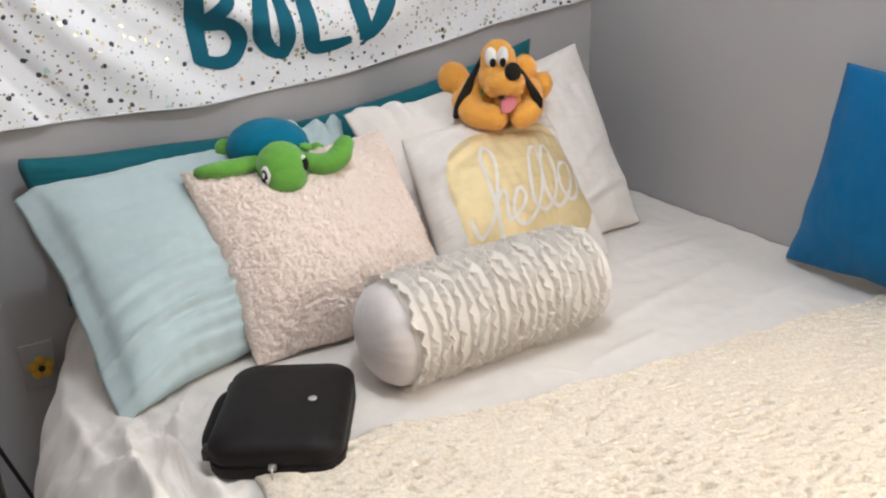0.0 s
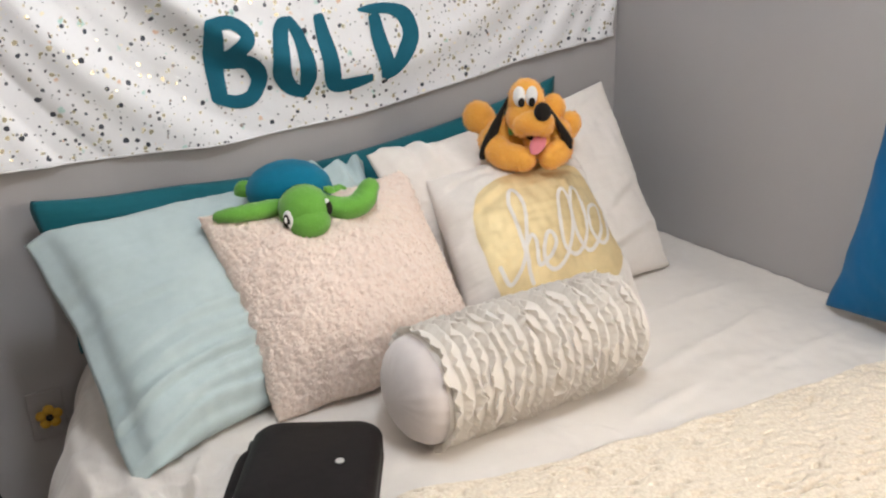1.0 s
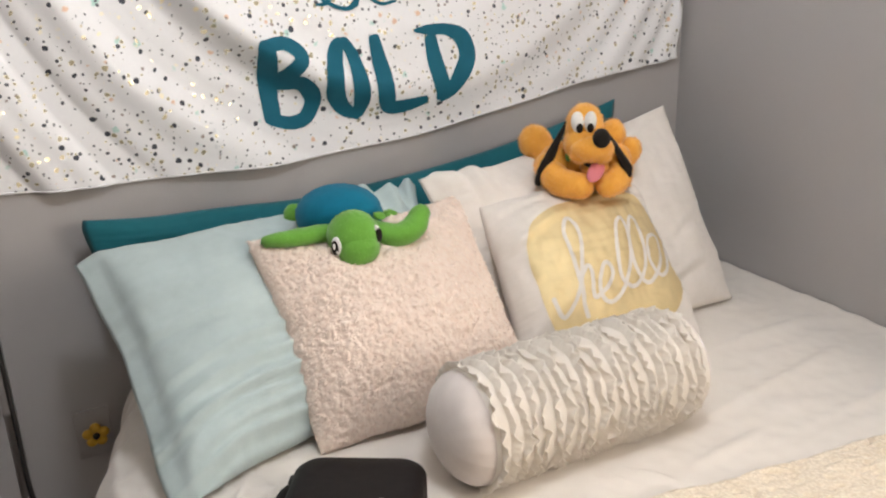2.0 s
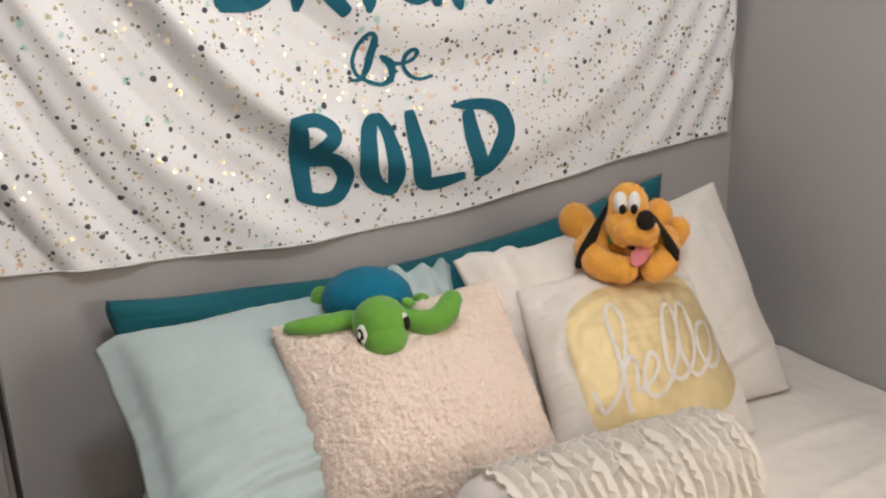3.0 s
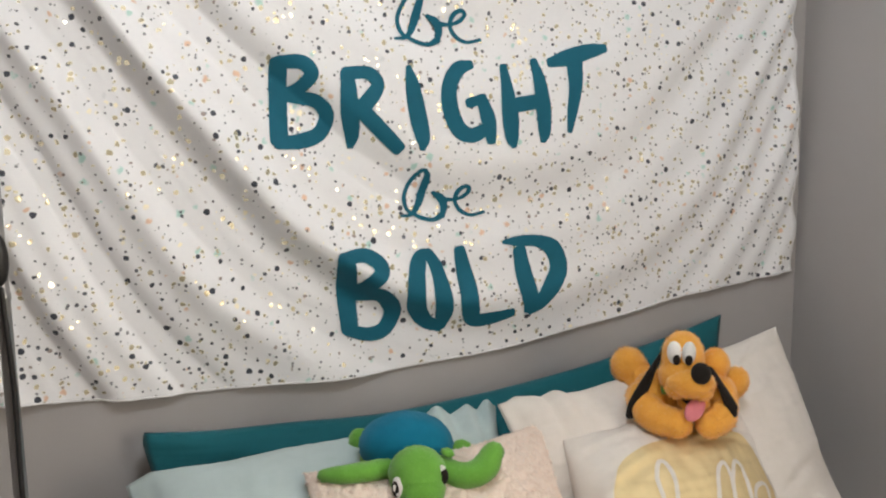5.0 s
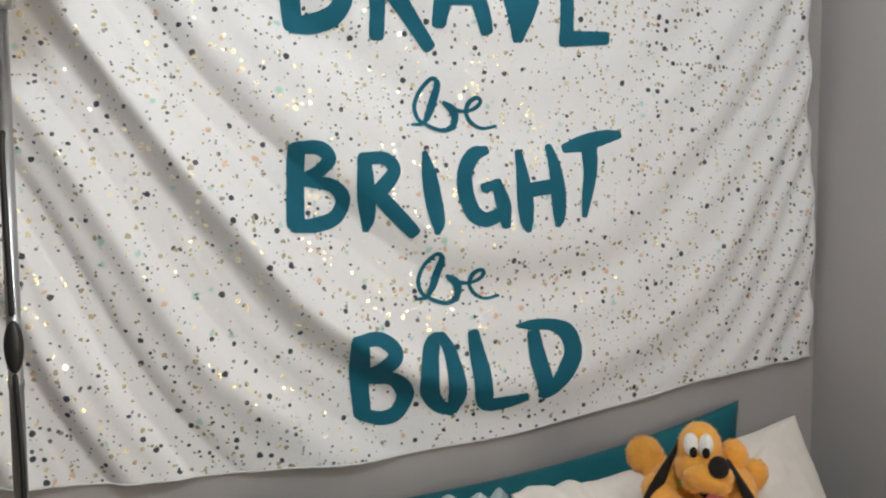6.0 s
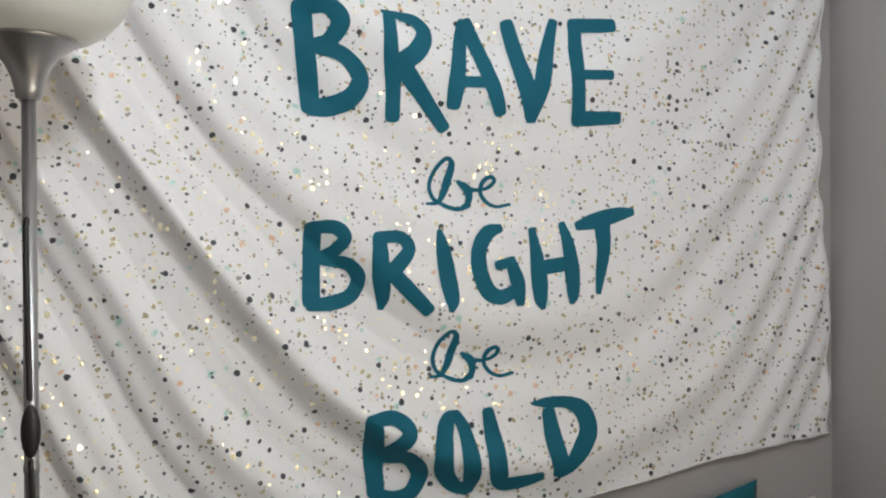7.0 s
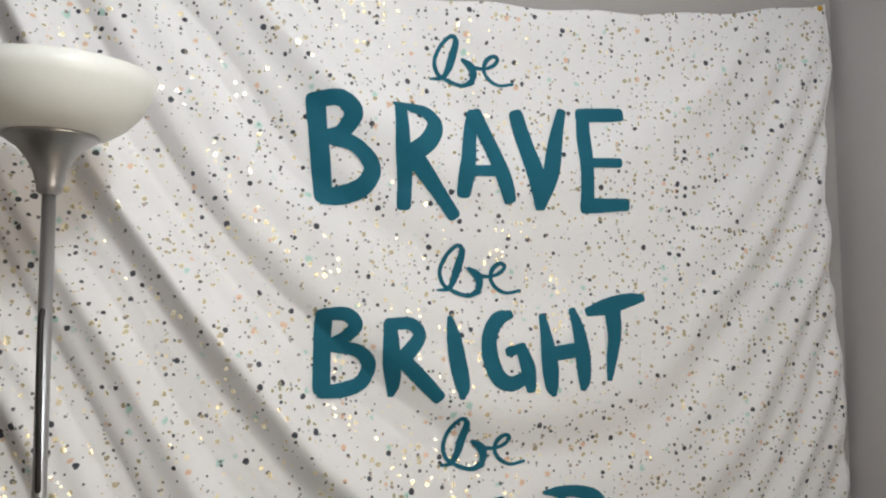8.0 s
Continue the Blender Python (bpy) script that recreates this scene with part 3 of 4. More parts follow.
def curls(p):
    d = noise.voronoi(p * 78 + 0.9 * noise.noise_vector(p * 50))[0][0]
    return 0.0070 * (0.55 - d) + 0.004 * noise.noise(p * 38) + 0.0016 * noise.noise(p * 240)


PINK_AT = pillow_form((-1.302, -0.340, 0.855), (-0.832, -0.268, 0.855), (-0.838, -0.605, 0.545), (-1.275, -0.612, 0.540), 0.22, round_off=0.0, pinch=0.045, seed=13, sag=0.012,
                      wrinkle=0.005, fluff=curls)
pillow("throw_pillow", PINK_PILE, PINK_AT, "fluffy pale pink sherpa throw pillow", 190, pile=(15000, 0.0055, 0.0022, 1.5))

HELLO_AT = pillow_form((-0.805, -0.315, 0.835), (-0.405, -0.300, 0.865), (-0.395, -0.570, 0.545), (-0.850, -0.590, 0.540), 0.19, round_off=0.02, pinch=0.03, seed=17,
                       wrinkle=0.0065, creases=[(0.86, 0.0, -1.0, 1.0, 0.05, 0.004), (0.62, 0.25, -1.0, -0.1, 0.06, 0.005), (0.70, -0.2, 0.0, 1.0, 0.05, 0.005)])
hello = pillow("throw_pillow", WHITE_COTTON, HELLO_AT, "white throw pillow printed with a gold square and script", 140)

BLUE_AT = pillow_form((-0.050, -0.868, 1.000), (-0.050, -1.330, 0.985), (-0.085, -1.310, 0.545), (-0.085, -0.806, 0.540), 0.15, round_off=0.03, pinch=0.09, seed=21,
                      wrinkle=0.006, back=0.25)
pillow("throw_pillow", BLUE_COTTON, BLUE_AT, "bright blue cotton throw pillow leaning on the wall", 56)

# gold print and the white script on the pillow
GU0, GU1, GV0, GV1 = -0.77, 0.87, -0.80, 0.67
bm = bmesh.new()


def gold_place(i, j):
    """A rounded square laid over the pillow's face."""
    r, a = i / 48, 2 * math.pi * j / 200
    c, s = math.cos(a), math.sin(a)
    k = r * (abs(c) ** 3.6 + abs(s) ** 3.6) ** (-1 / 3.6) * (1 + 0.015 * noise.noise(Vector((c * 2, s * 2, 4))))
    return HELLO_AT((GU0 + GU1) / 2 + k * c * (GU1 - GU0) / 2, (GV0 + GV1) / 2 + k * s * (GV1 - GV0) / 2, 1, 0.0012)


vs = grid(bm, 48, 200, gold_place, close=True)
bmesh.ops.remove_doubles(bm, verts=bm.verts[:], dist=1e-5)
part("gold_print", bm, GOLD_INK, hello, "gold printed rounded square")


def ribbon(bm, samples, place, lift, across=4, blunt=1.0):
    """A brush stroke: samples of (a, b, half width) laid on place(a, b, lift), with round ends."""
    n = len(samples) - 1
    rows = []
    for i, p in enumerate(samples):
        a, b = samples[max(0, i - 1)], samples[min(n, i + 1)]
        t = Vector((b[0] - a[0], b[1] - a[1])).normalized()
        rows.append((Vector(p[:2]), t, p[2]))
    full = []
    c, t, w = rows[0]
    full += [(c - t * w * blunt * math.cos(q), t, w * math.sin(q) ** (blunt * blunt)) for q in (0.12, 0.55, 1.0)]
    full += rows
    c, t, w = rows[-1]
    full += [(c + t * w * blunt * math.cos(q), t, w * math.sin(q) ** (blunt * blunt)) for q in (1.0, 0.55, 0.12)]

    def spot(i, j):
        c, t, w = full[i]
        p = c + Vector((-t.y, t.x)) * w * (2 * j / across - 1)
        return place(p.x, p.y, lift)

    grid(bm, len(full) - 1, across, spot)


def script(name, strokes, place, mat, parent, steps=10, label=""):
    bm = bmesh.new()
    for k, s in enumerate(strokes):
        ribbon(bm, curve_at(s, steps * (len(s) - 1)), place, 0.0004 * k, 4)
    return part(name, bm, mat, parent, label)


script("letter", [[(-0.64, -0.30, 0.021), (-0.60, -0.44, 0.021), (-0.54, -0.49, 0.021), (-0.40, -0.34, 0.021), (-0.28, -0.09, 0.021), (-0.19, 0.19, 0.021), (-0.20, 0.41, 0.021), (-0.26, 0.45, 0.021), (-0.33, 0.31, 0.021), (-0.33, 0.11, 0.021), (-0.34, -0.14, 0.021), (-0.35, -0.40, 0.021), (-0.34, -0.56, 0.021)], [(-0.33, -0.19, 0.021), (-0.23, -0.09, 0.021), (-0.20, -0.14, 0.021), (-0.24, -0.33, 0.021), (-0.23, -0.41, 0.021), (-0.17, -0.39, 0.021)]],
       lambda u, v, lift: HELLO_AT(u - 0.04, v, 1, 0.0032 + lift), WHITE_COTTON, hello, label="white script letter h")
script("letter", [[(-0.17, -0.39, 0.021), (-0.09, -0.35, 0.021), (0.00, -0.26, 0.021), (0.01, -0.16, 0.021), (-0.03, -0.11, 0.021), (-0.09, -0.17, 0.021), (-0.16, -0.31, 0.021), (-0.16, -0.44, 0.021), (-0.09, -0.50, 0.021), (0.01, -0.47, 0.021), (0.12, -0.38, 0.021)]],
       lambda u, v, lift: HELLO_AT(u - 0.04, v, 1, 0.0032 + lift), WHITE_COTTON, hello, label="white script letter e")
script("letter", [[(0.12, -0.38, 0.021), (0.25, -0.17, 0.021), (0.35, 0.11, 0.021), (0.35, 0.30, 0.021), (0.25, 0.25, 0.021), (0.16, 0.03, 0.021), (0.10, -0.25, 0.021), (0.15, -0.38, 0.021), (0.24, -0.41, 0.021), (0.35, -0.35, 0.021)]],
       lambda u, v, lift: HELLO_AT(u - 0.04, v, 1, 0.0032 + lift), WHITE_COTTON, hello, label="white script letter l")
script("letter", [[(0.35, -0.35, 0.021), (0.44, -0.20, 0.021), (0.51, 0.03, 0.021), (0.54, 0.25, 0.021), (0.47, 0.29, 0.021), (0.36, 0.11, 0.021), (0.29, -0.17, 0.021), (0.34, -0.35, 0.021), (0.42, -0.41, 0.021), (0.53, -0.35, 0.021)]],
       lambda u, v, lift: HELLO_AT(u - 0.04, v, 1, 0.0032 + lift), WHITE_COTTON, hello, label="white script letter l")
script("letter", [[(0.53, -0.35, 0.021), (0.72, -0.15, 0.021), (0.78, 0.06, 0.021), (0.61, 0.04, 0.021), (0.51, -0.15, 0.021), (0.55, -0.33, 0.021), (0.65, -0.36, 0.021), (0.81, -0.21, 0.021), (0.93, 0.04, 0.021), (0.94, 0.16, 0.021)]],
       lambda u, v, lift: HELLO_AT(u - 0.04, v, 1, 0.0032 + lift), WHITE_COTTON, hello, label="white script letter o")


# ---- ruffled bolster ----
BA, BB = Vector((-1.104, -0.786, 0.632)), Vector((-0.654, -0.764, 0.632))
b_dir = (BB - BA).normalized()
b_side = b_dir.cross(Vector((0, 0, 1))).normalized()
b_up = b_side.cross(b_dir).normalized()
b_len = (BB - BA).length
B_R = 0.083
bolster = thing("bolster_pillow", (BA + BB) / 2 - Vector((0, 0, 0.093)), "ivory cotton bolster pillow covered in rows of ruffles", "pillow", "pillows on the bed")


def bolster_at(s, a, r):
    return BA + b_dir * s + (b_side * math.cos(a) + b_up * math.sin(a)) * r


bm = bmesh.new()
prof = [(-0.034 + 0.058 * (1 - math.cos(q)), (B_R + 0.010) * math.sin(q) ** 0.9) for q in [math.pi / 2 * k / 16 for k in range(17)]]
prof = [(s, max(0.004, r)) for s, r in prof] + [(b_len * k / 20, B_R + 0.010) for k in range(2, 20)]
prof += [(b_len + 0.022 * math.sin(q), max(0.004, (B_R + 0.010) * math.cos(q))) for q in [math.pi / 2 * k / 8 for k in range(9)]]


def body_spot(i, j):
    s, r = prof[i]
    a = 2 * math.pi * j / 180
    pucker = 0.0006 * math.sin(a * 17 + 2 * math.sin(a * 3)) * min(1, r / 0.05) * (1 if s < 0.08 else 0.3)
    p = bolster_at(s, a, r + pucker)
    return p + Vector((0, 0, 1)) * max(0, BED_TOP + 0.002 - p.z) * 0.9


vs = grid(bm, len(prof) - 1, 180, body_spot, close=True)
bm.faces.new(vs[0]), bm.faces.new(vs[-1])
part("cover", bm, BOLSTER_END_SHADED, bolster, "plain white gathered end, shade put into its colour")
bm = bmesh.new()


def sleeve_spot(i, j):
    p = bolster_at(0.016 + (b_len - 0.018) * i / 40, 2 * math.pi * j / 96, B_R + 0.0118 + 0.002 * noise.noise(Vector((i * 0.9, math.cos(j * 0.0654) * 4, math.sin(j * 0.0654) * 4))))
    return p + Vector((0, 0, 1)) * max(0, BED_TOP + 0.002 - p.z) * 0.9


grid(bm, 40, 96, sleeve_spot, close=True)
part("sleeve", bm, CREAM_RUFFLE, bolster)
ROWS_N = 21
for k in range(ROWS_N):
    bm = bmesh.new()
    s0 = 0.022 + (b_len - 0.034) * k / (ROWS_N - 1) + random.uniform(-0.002, 0.002)
    tall, lean = (0.0125 if k < ROWS_N - 1 else 0.006) + random.uniform(-0.002, 0.002), -0.40 if k == 0 else 0.30

    def frill(i, j, s0=s0, tall=tall, lean=lean, k=k):
        a = 2 * math.pi * j / 640
        q = i / 8
        c, s = math.cos(a), math.sin(a)
        w1 = noise.noise(Vector((c * 2.6, s * 2.6, k * 3.1)))
        w2 = noise.noise(Vector((c * 6.5, s * 6.5, k * 1.7 + 20)))
        w3 = noise.noise(Vector((c * 13, s * 13, k * 2.3 + 40)))
        fold = (0.006 * w1 + 0.012 * w2 + 0.0055 * w3) * q ** 1.4
        r = B_R + 0.0105 + tall * q ** 1.2 * (1 + 0.25 * w2 + 0.25 * w1) + 0.002 * w3 * q
        p = bolster_at(s0 + lean * (0.017 * q - 0.006) + fold + 0.004 * w1, a, r)
        return p + Vector((0, 0, 1)) * max(0, BED_TOP + 0.003 - p.z) * 0.85

    grid(bm, 8, 640, frill, close=True)
    ruffle = part("ruffle", bm, CREAM_RUFFLE, bolster)
    so = ruffle.modifiers.new("thick", "SOLIDIFY")
    so.thickness = 0.0012

# ---- black case ----
case = thing("carrying_case", (-1.302, -0.836, BED_TOP), "black moulded zip case with a small silver emblem", "case")
CM = Matrix.Translation((-1.302, -0.836, BED_TOP + 0.004)) @ Matrix.Rotation(radians(-30.5), 4, "Z") @ Matrix.Rotation(radians(1.5), 4, "X")


def rounded_slab(w, d, z0, z1, corner, inset0, inset1, n=10):
    """A slab with round corners in plan whose outline is drawn in at the bottom and top."""
    bm = bmesh.new()

    def ring(ins):
        pts = []
        for cx, cy, a0 in ((1, 1, 0), (-1, 1, 90), (-1, -1, 180), (1, -1, 270)):
            for q in range(n + 1):
                a = radians(a0 + 90 * q / n)
                r = max(0.004, corner - ins * 0.5)
                pts.append((cx * (w / 2 - ins - r) + r * math.cos(a), cy * (d / 2 - ins - r) + r * math.sin(a)))
        return pts

    levels = []
    for k in range(7):
        q = k / 6
        ins = inset0 * max(0, 1 - q / 0.35) ** 2 + inset1 * max(0, (q - 0.45) / 0.55) ** 2.2
        levels.append((ring(ins), z0 + (z1 - z0) * q))
    rings = [[bm.verts.new(CM @ Vector((x, y, z))) for x, y in pts] for pts, z in levels]
    for a, b in zip(rings, rings[1:]):
        for j in range(len(a)):
            bm.faces.new((a[j], a[(j + 1) % len(a)], b[(j + 1) % len(b)], b[j]))
    bm.faces.new(rings[0])
    prev = rings[-1]
    for q in (0.8, 0.5, 0.2):
        nxt = [bm.verts.new(CM @ Vector((x * q, y * q, z1 + 0.004 * (1 - q)))) for x, y in levels[-1][0]]
        for j in range(len(prev)):
            bm.faces.new((prev[j], prev[(j + 1) % len(prev)], nxt[(j + 1) % len(nxt)], nxt[j]))
        prev = nxt
    bm.faces.new(prev)
    return bm


CW, CD = 0.205, 0.245
part("lower_shell", rounded_slab(CW, CD, 0.0, 0.026, 0.040, 0.012, 0.0), BLACK_SHELL, case)
part("lid", rounded_slab(CW, CD, 0.031, 0.064, 0.040, 0.0, 0.017), BLACK_SHELL, case)
zipper = part("zipper", rounded_slab(CW - 0.006, CD - 0.006, 0.0255, 0.0315, 0.038, 0.0, 0.0), BLACK_PLASTIC, case)
bm = bmesh.new()
lathe(bm, (0, 0, 0), [(0.0068, 0.0), (0.0068, 0.0014), (0.0055, 0.0020), (0.003, 0.0017), (0.001, 0.0017)], 28)
bmesh.ops.transform(bm, matrix=CM @ Matrix.Translation((0.046, -0.004, 0.0664)), verts=bm.verts)
part("emblem", bm, SILVER, case, "small round silver emblem")
bm = bmesh.new()
box(bm, (-0.006, -CD / 2 - 0.006, 0.024), (0.006, -CD / 2 + 0.003, 0.034), 0.002, 2)
bmesh.ops.transform(bm, matrix=CM, verts=bm.verts)
pull = part("zipper_pull", bm, STEEL, case, "silver zipper slider")
bm = bmesh.new()
tube(bm, [CM @ Vector(p) for p in ((0.0, -CD / 2 - 0.006, 0.030), (0.001, -CD / 2 - 0.013, 0.016), (0.003, -CD / 2 - 0.016, 0.002))], [0.0014] * 3, 8, 8)
part("cord", bm, SILVER, pull)
bm = bmesh.new()
tube(bm, [CM @ Vector(p) for p in ((-CW / 2 + 0.002, -0.085, 0.028), (-CW / 2 - 0.009, -0.055, 0.032), (-CW / 2 - 0.011, 0.0, 0.034),
                                   (-CW / 2 - 0.009, 0.055, 0.034), (-CW / 2 + 0.002, 0.085, 0.030))], [0.009] * 5, 24, 10, flat=0.35)
strap = part("strap", bm, BLACK_SHELL, case, "black woven carry strap")
for sy in (-0.085, 0.085):
    bm = bmesh.new()
    box(bm, (-CW / 2 - 0.009, sy - 0.011, 0.020), (-CW / 2 + 0.004, sy + 0.011, 0.040), 0.003, 2)
    bmesh.ops.transform(bm, matrix=CM, verts=bm.verts)
    part("strap_clip", bm, BLACK_PLASTIC, strap)


# ---- soft toys, each one plain mesh ----
def frame_of(origin, eye):
    """Local places of a toy in millimetres: to its left, to its front, up."""
    o = Vector(origin)
    f = Vector((eye[0] - o.x, eye[1] - o.y, 0)).normalized()
    r = Vector((-f.y, f.x, 0))
    m = Matrix((r, f, Vector((0, 0, 1)))).transposed()
    return (lambda x, y, z: o + m @ Vector((x, y, z)) * 0.001), m


at, axes = frame_of((-0.580, -0.390, 0.978), (-1.62, -1.85))
bm = bmesh.new()
FZ = 0.0022


def bulb(x, y, z, rx, ry, rz, mat=0, tilt=(0, 0, 0), fuzz=FZ, seg=22):
    turn = axes @ Euler([radians(a) for a in tilt]).to_matrix()
    blob(bm, at(x, y, z), (rx / 1000, ry / 1000, rz / 1000), turn, mat, fuzz, seg)


def limb(points, radii, mat=0, fuzz=FZ, flat=1.0):
    tube(bm, [at(*p) for p in points], [r / 1000 for r in radii], 20, 18, mat, flat, fuzz)


bulb(-8, -6, 12, 40, 44, 50)                            # crown
bulb(-6, 10, -18, 46, 42, 40)                            # cheeks
bulb(8, 36, -24, 44, 38, 28)                           # snout
bulb(-16, 34, -36, 22, 26, 20)
bulb(28, 36, -36, 22, 26, 20)
bulb(14, 20, -66, 30, 30, 13, tilt=(-12, 0, 0))         # jaw
bulb(26, 68, 4, 18, 15, 20, 1, tilt=(0, -12, 0), fuzz=0.0)    # nose
bulb(-22, 29, 29, 14, 13, 22, 2, tilt=(8, -6, 0), fuzz=0.0)    # eyes
bulb(3, 31, 30, 13, 13, 22, 2, tilt=(8, 6, 0), fuzz=0.0)
bulb(-18, 41, 19, 7, 5, 10, 1, fuzz=0.0)
bulb(4, 43, 20, 7, 5, 10, 1, fuzz=0.0)
bulb(17, 54, -68, 16, 27, 6, 3, tilt=(-46, 24, 12), fuzz=0.0)   # tongue
bulb(12, 34, -58, 20, 18, 5, 1, tilt=(-10, 8, 0), fuzz=0.0)    # open mouth
limb([(-46, -2, 20), (-68, 8, -24), (-88, 14, -70), (-100, 14, -100)], [7, 13, 17, 12], 1, 0.001, 0.5)
limb([(44, 2, -6), (60, 16, -30), (76, 24, -58), (82, 24, -76)], [7, 13, 18, 13], 1, 0.001, 0.5)
bulb(-5, -75, -78, 78, 92, 50)                          # body
bulb(-60, -40, -70, 42, 50, 42)
bulb(52, -40, -68, 42, 50, 42)
limb([(-84, -14, -74), (-58, 22, -98), (-14, 44, -102)], [30, 31, 28])
limb([(66, -20, -74), (62, 14, -92), (44, 36, -102)], [28, 29, 26])
limb([(-50, -120, -80), (-92, -130, -74), (-110, -128, -58)], [32, 30, 33])
bulb(-116, -120, -46, 37, 35, 41, tilt=(0, -24, 0))
bulb(-98, -112, -66, 30, 30, 34)
bulb(52, -62, -14, 27, 28, 32)
limb([(60, -110, -80), (84, -116, -70), (92, -108, -56)], [30, 28, 27])
bulb(-40, 8, -46, 7, 16, 12, 4, fuzz=0.0)               # collar tag
tufts(bm, 17000, 0.0060, 0.0013, 1.2)
dog = part("plush_dog", bm, [ORANGE_PLUSH, BLACK_PLUSH, WHITE_PLUSH, PINK_FELT, GREEN_PLUSH])
tagged(dog, "orange plush toy dog with black ears lying on pillows", "soft toy", "soft toys on the pillows")

at, axes = frame_of((-1.124, -0.426, 0.856), (-1.62, -1.85))
bm = bmesh.new()
FZ = 0.0004
bulb(0, 0, 2, 49, 48, 46, seg=28)
bulb(5, 16, -17, 42, 41, 36, seg=24)
bulb(-24, -98, 16, 84, 80, 58, 1, tilt=(10, 0, 0), seg=30)
bulb(-24, -94, -8, 82, 82, 30)
bulb(-2, -45, -10, 40, 40, 26)
limb([(-36, -34, 2), (-80, -10, 3), (-122, 2, 3), (-152, -2, 0)], [23, 23, 21, 16], flat=0.75)
limb([(36, -36, 0), (76, -14, -8), (108, -18, 0), (126, -32, 22)], [24, 27, 28, 22], flat=0.8)
bulb(-113, -150, 4, 20, 17, 23)
bulb(76, -150, -20, 22, 18, 22)
bulb(50, -26, 28, 12, 9, 7, tilt=(0, 20, 0))
bulb(-31, 36.5, -6, 11, 6.5, 18.5, 2, tilt=(0, 0, 38), fuzz=0.0)
bulb(-33.5, 39.0, -7, 8, 5.5, 14, 3, tilt=(0, 0, 38), fuzz=0.0)
bulb(-35.5, 42.6, -4, 3.2, 3, 6, 2, tilt=(0, 0, 38), fuzz=0.0)
bulb(-31, 44.0, -14, 2.2, 2, 2.8, 2, tilt=(0, 0, 38), fuzz=0.0)
bulb(41, 17, 6, 8, 11, 18, 2, tilt=(0, 0, -40), fuzz=0.0)
bulb(43, 19, 6, 8, 10, 15, 3, tilt=(0, 0, -40), fuzz=0.0)
tufts(bm, 9000, 0.0028, 0.0011, 1.6)
turtle = part("plush_turtle", bm, [GREEN_PLUSH, SHELL_CLOTH, WHITE_PLUSH, BLACK_PLUSH])
tagged(turtle, "green plush turtle with blue shell lying on pillows", "soft toy", "soft toys on the pillows")

# ---- tapestry ----
PX0, PX1 = -1.90, -0.022
PC, PH = (PX0 + PX1) / 2, (PX1 - PX0) / 2


def top_z(x):
    k = (x - PC) / PH
    return 2.232 + 0.095 * abs(k) ** 2.2 + 0.004 * math.sin(26 * x)


def low_z(x):
    return 0.917 + 0.150 * smooth_step(-1.25, 0.25, x) * 1.18 + 0.02 * smooth_step(-1.60, -1.90, x) - 0.018 * smooth_step(-0.55, 0.0, x) - 0.011 * math.exp(-((x + 0.80) / 0.50) ** 2) - 0.008 * math.exp(-((x + 0.58) / 0.32) ** 2) + 0.0015 * math.sin(19 * x + 1)


FOLD = 0.022


def swag(x, z):
    """How far the cloth stands off the wall: folds slung between its upper corners."""
    k = (x - PC) / PH
    d = x + 0.80
    bend = 0.95 * d * d if d < 0 else 0.80 * d * d + 0.55 * d ** 3
    lean = 0.09 * noise.noise(Vector((x * 1.1, z * 1.1, 2))) + 0.03 * noise.noise(Vector((x * 3, z * 3, 5)))
    psi = z - bend + lean
    main = math.sin(2 * math.pi * (psi - 1.0) / 0.365)
    minor = math.sin(2 * math.pi * psi / 0.155 + 2.0)
    left = smooth_step(0.70, -0.50, k)
    right = smooth_step(0.25, 0.85, k)
    depth = max(0.0, 2.345 - z)
    hung = smooth_step(0.0, 0.30, depth)
    vary = 0.8 + 0.7 * noise.noise(Vector((psi * 2.3, x * 0.8, 1)))
    out = 0.022 + hung * vary * (main * (0.009 + FOLD * left) + minor * (0.0025 + 0.0075 * left + 0.0060 * right))
    out += 0.3 * hung * 0.012 * (1 - k * k)
    out += 0.004 * noise.noise(Vector((x * 5, z * 4, 3))) + 0.0016 * noise.noise(Vector((x * 17, z * 13, 6)))
    snug = smooth_step(0.0, 0.12, min(depth, PX1 + 0.02 - x + 0.05))
    near_hem = 1 - 0.45 * (1 - smooth_step(0.0, 0.25, z - low_z(x)))
    return -max(0.005, out * (0.35 + 0.65 * snug) * near_hem)


def right_in(z):
    """The right hem draws in a little half-way down."""
    q = (2.32 - z) / 1.25
    return 0.034 * math.exp(-((q - 0.42) / 0.22) ** 2) + 0.004 * math.sin(z * 31)


bm = bmesh.new()
TU, TV = 380, 270


def tap_place(i, j):
    x = PX0 + (PX1 - PX0) * j / TU
    t, b = top_z(x), low_z(x)
    z = t + (b - t) * i / TV
    x -= right_in(z) * smooth_step(-0.5, PX1, x)
    return Vector((x, swag(x, z), z))


grid(bm, TV, TU, tap_place)
tapestry = part("wall_tapestry", bm, SPECKLED)
tagged(tapestry, "white speckled cloth wall hanging with teal hand lettering", "tapestry")
so = tapestry.modifiers.new("thick", "SOLIDIFY")
so.thickness, so.offset = 0.0012, -1
bm = bmesh.new()
hem = [(PX0 + (PX1 - PX0) * j / 160) for j in range(161)]
tube(bm, [(x, swag(x, low_z(x)) - 0.001, low_z(x)) for x in hem], [0.0022 + 0.0008 * math.sin(j * 2.1) for j in range(161)], 480, 8)
part("hem", bm, HEM_COTTON, tapestry, "stitched white hem")
bm = bmesh.new()
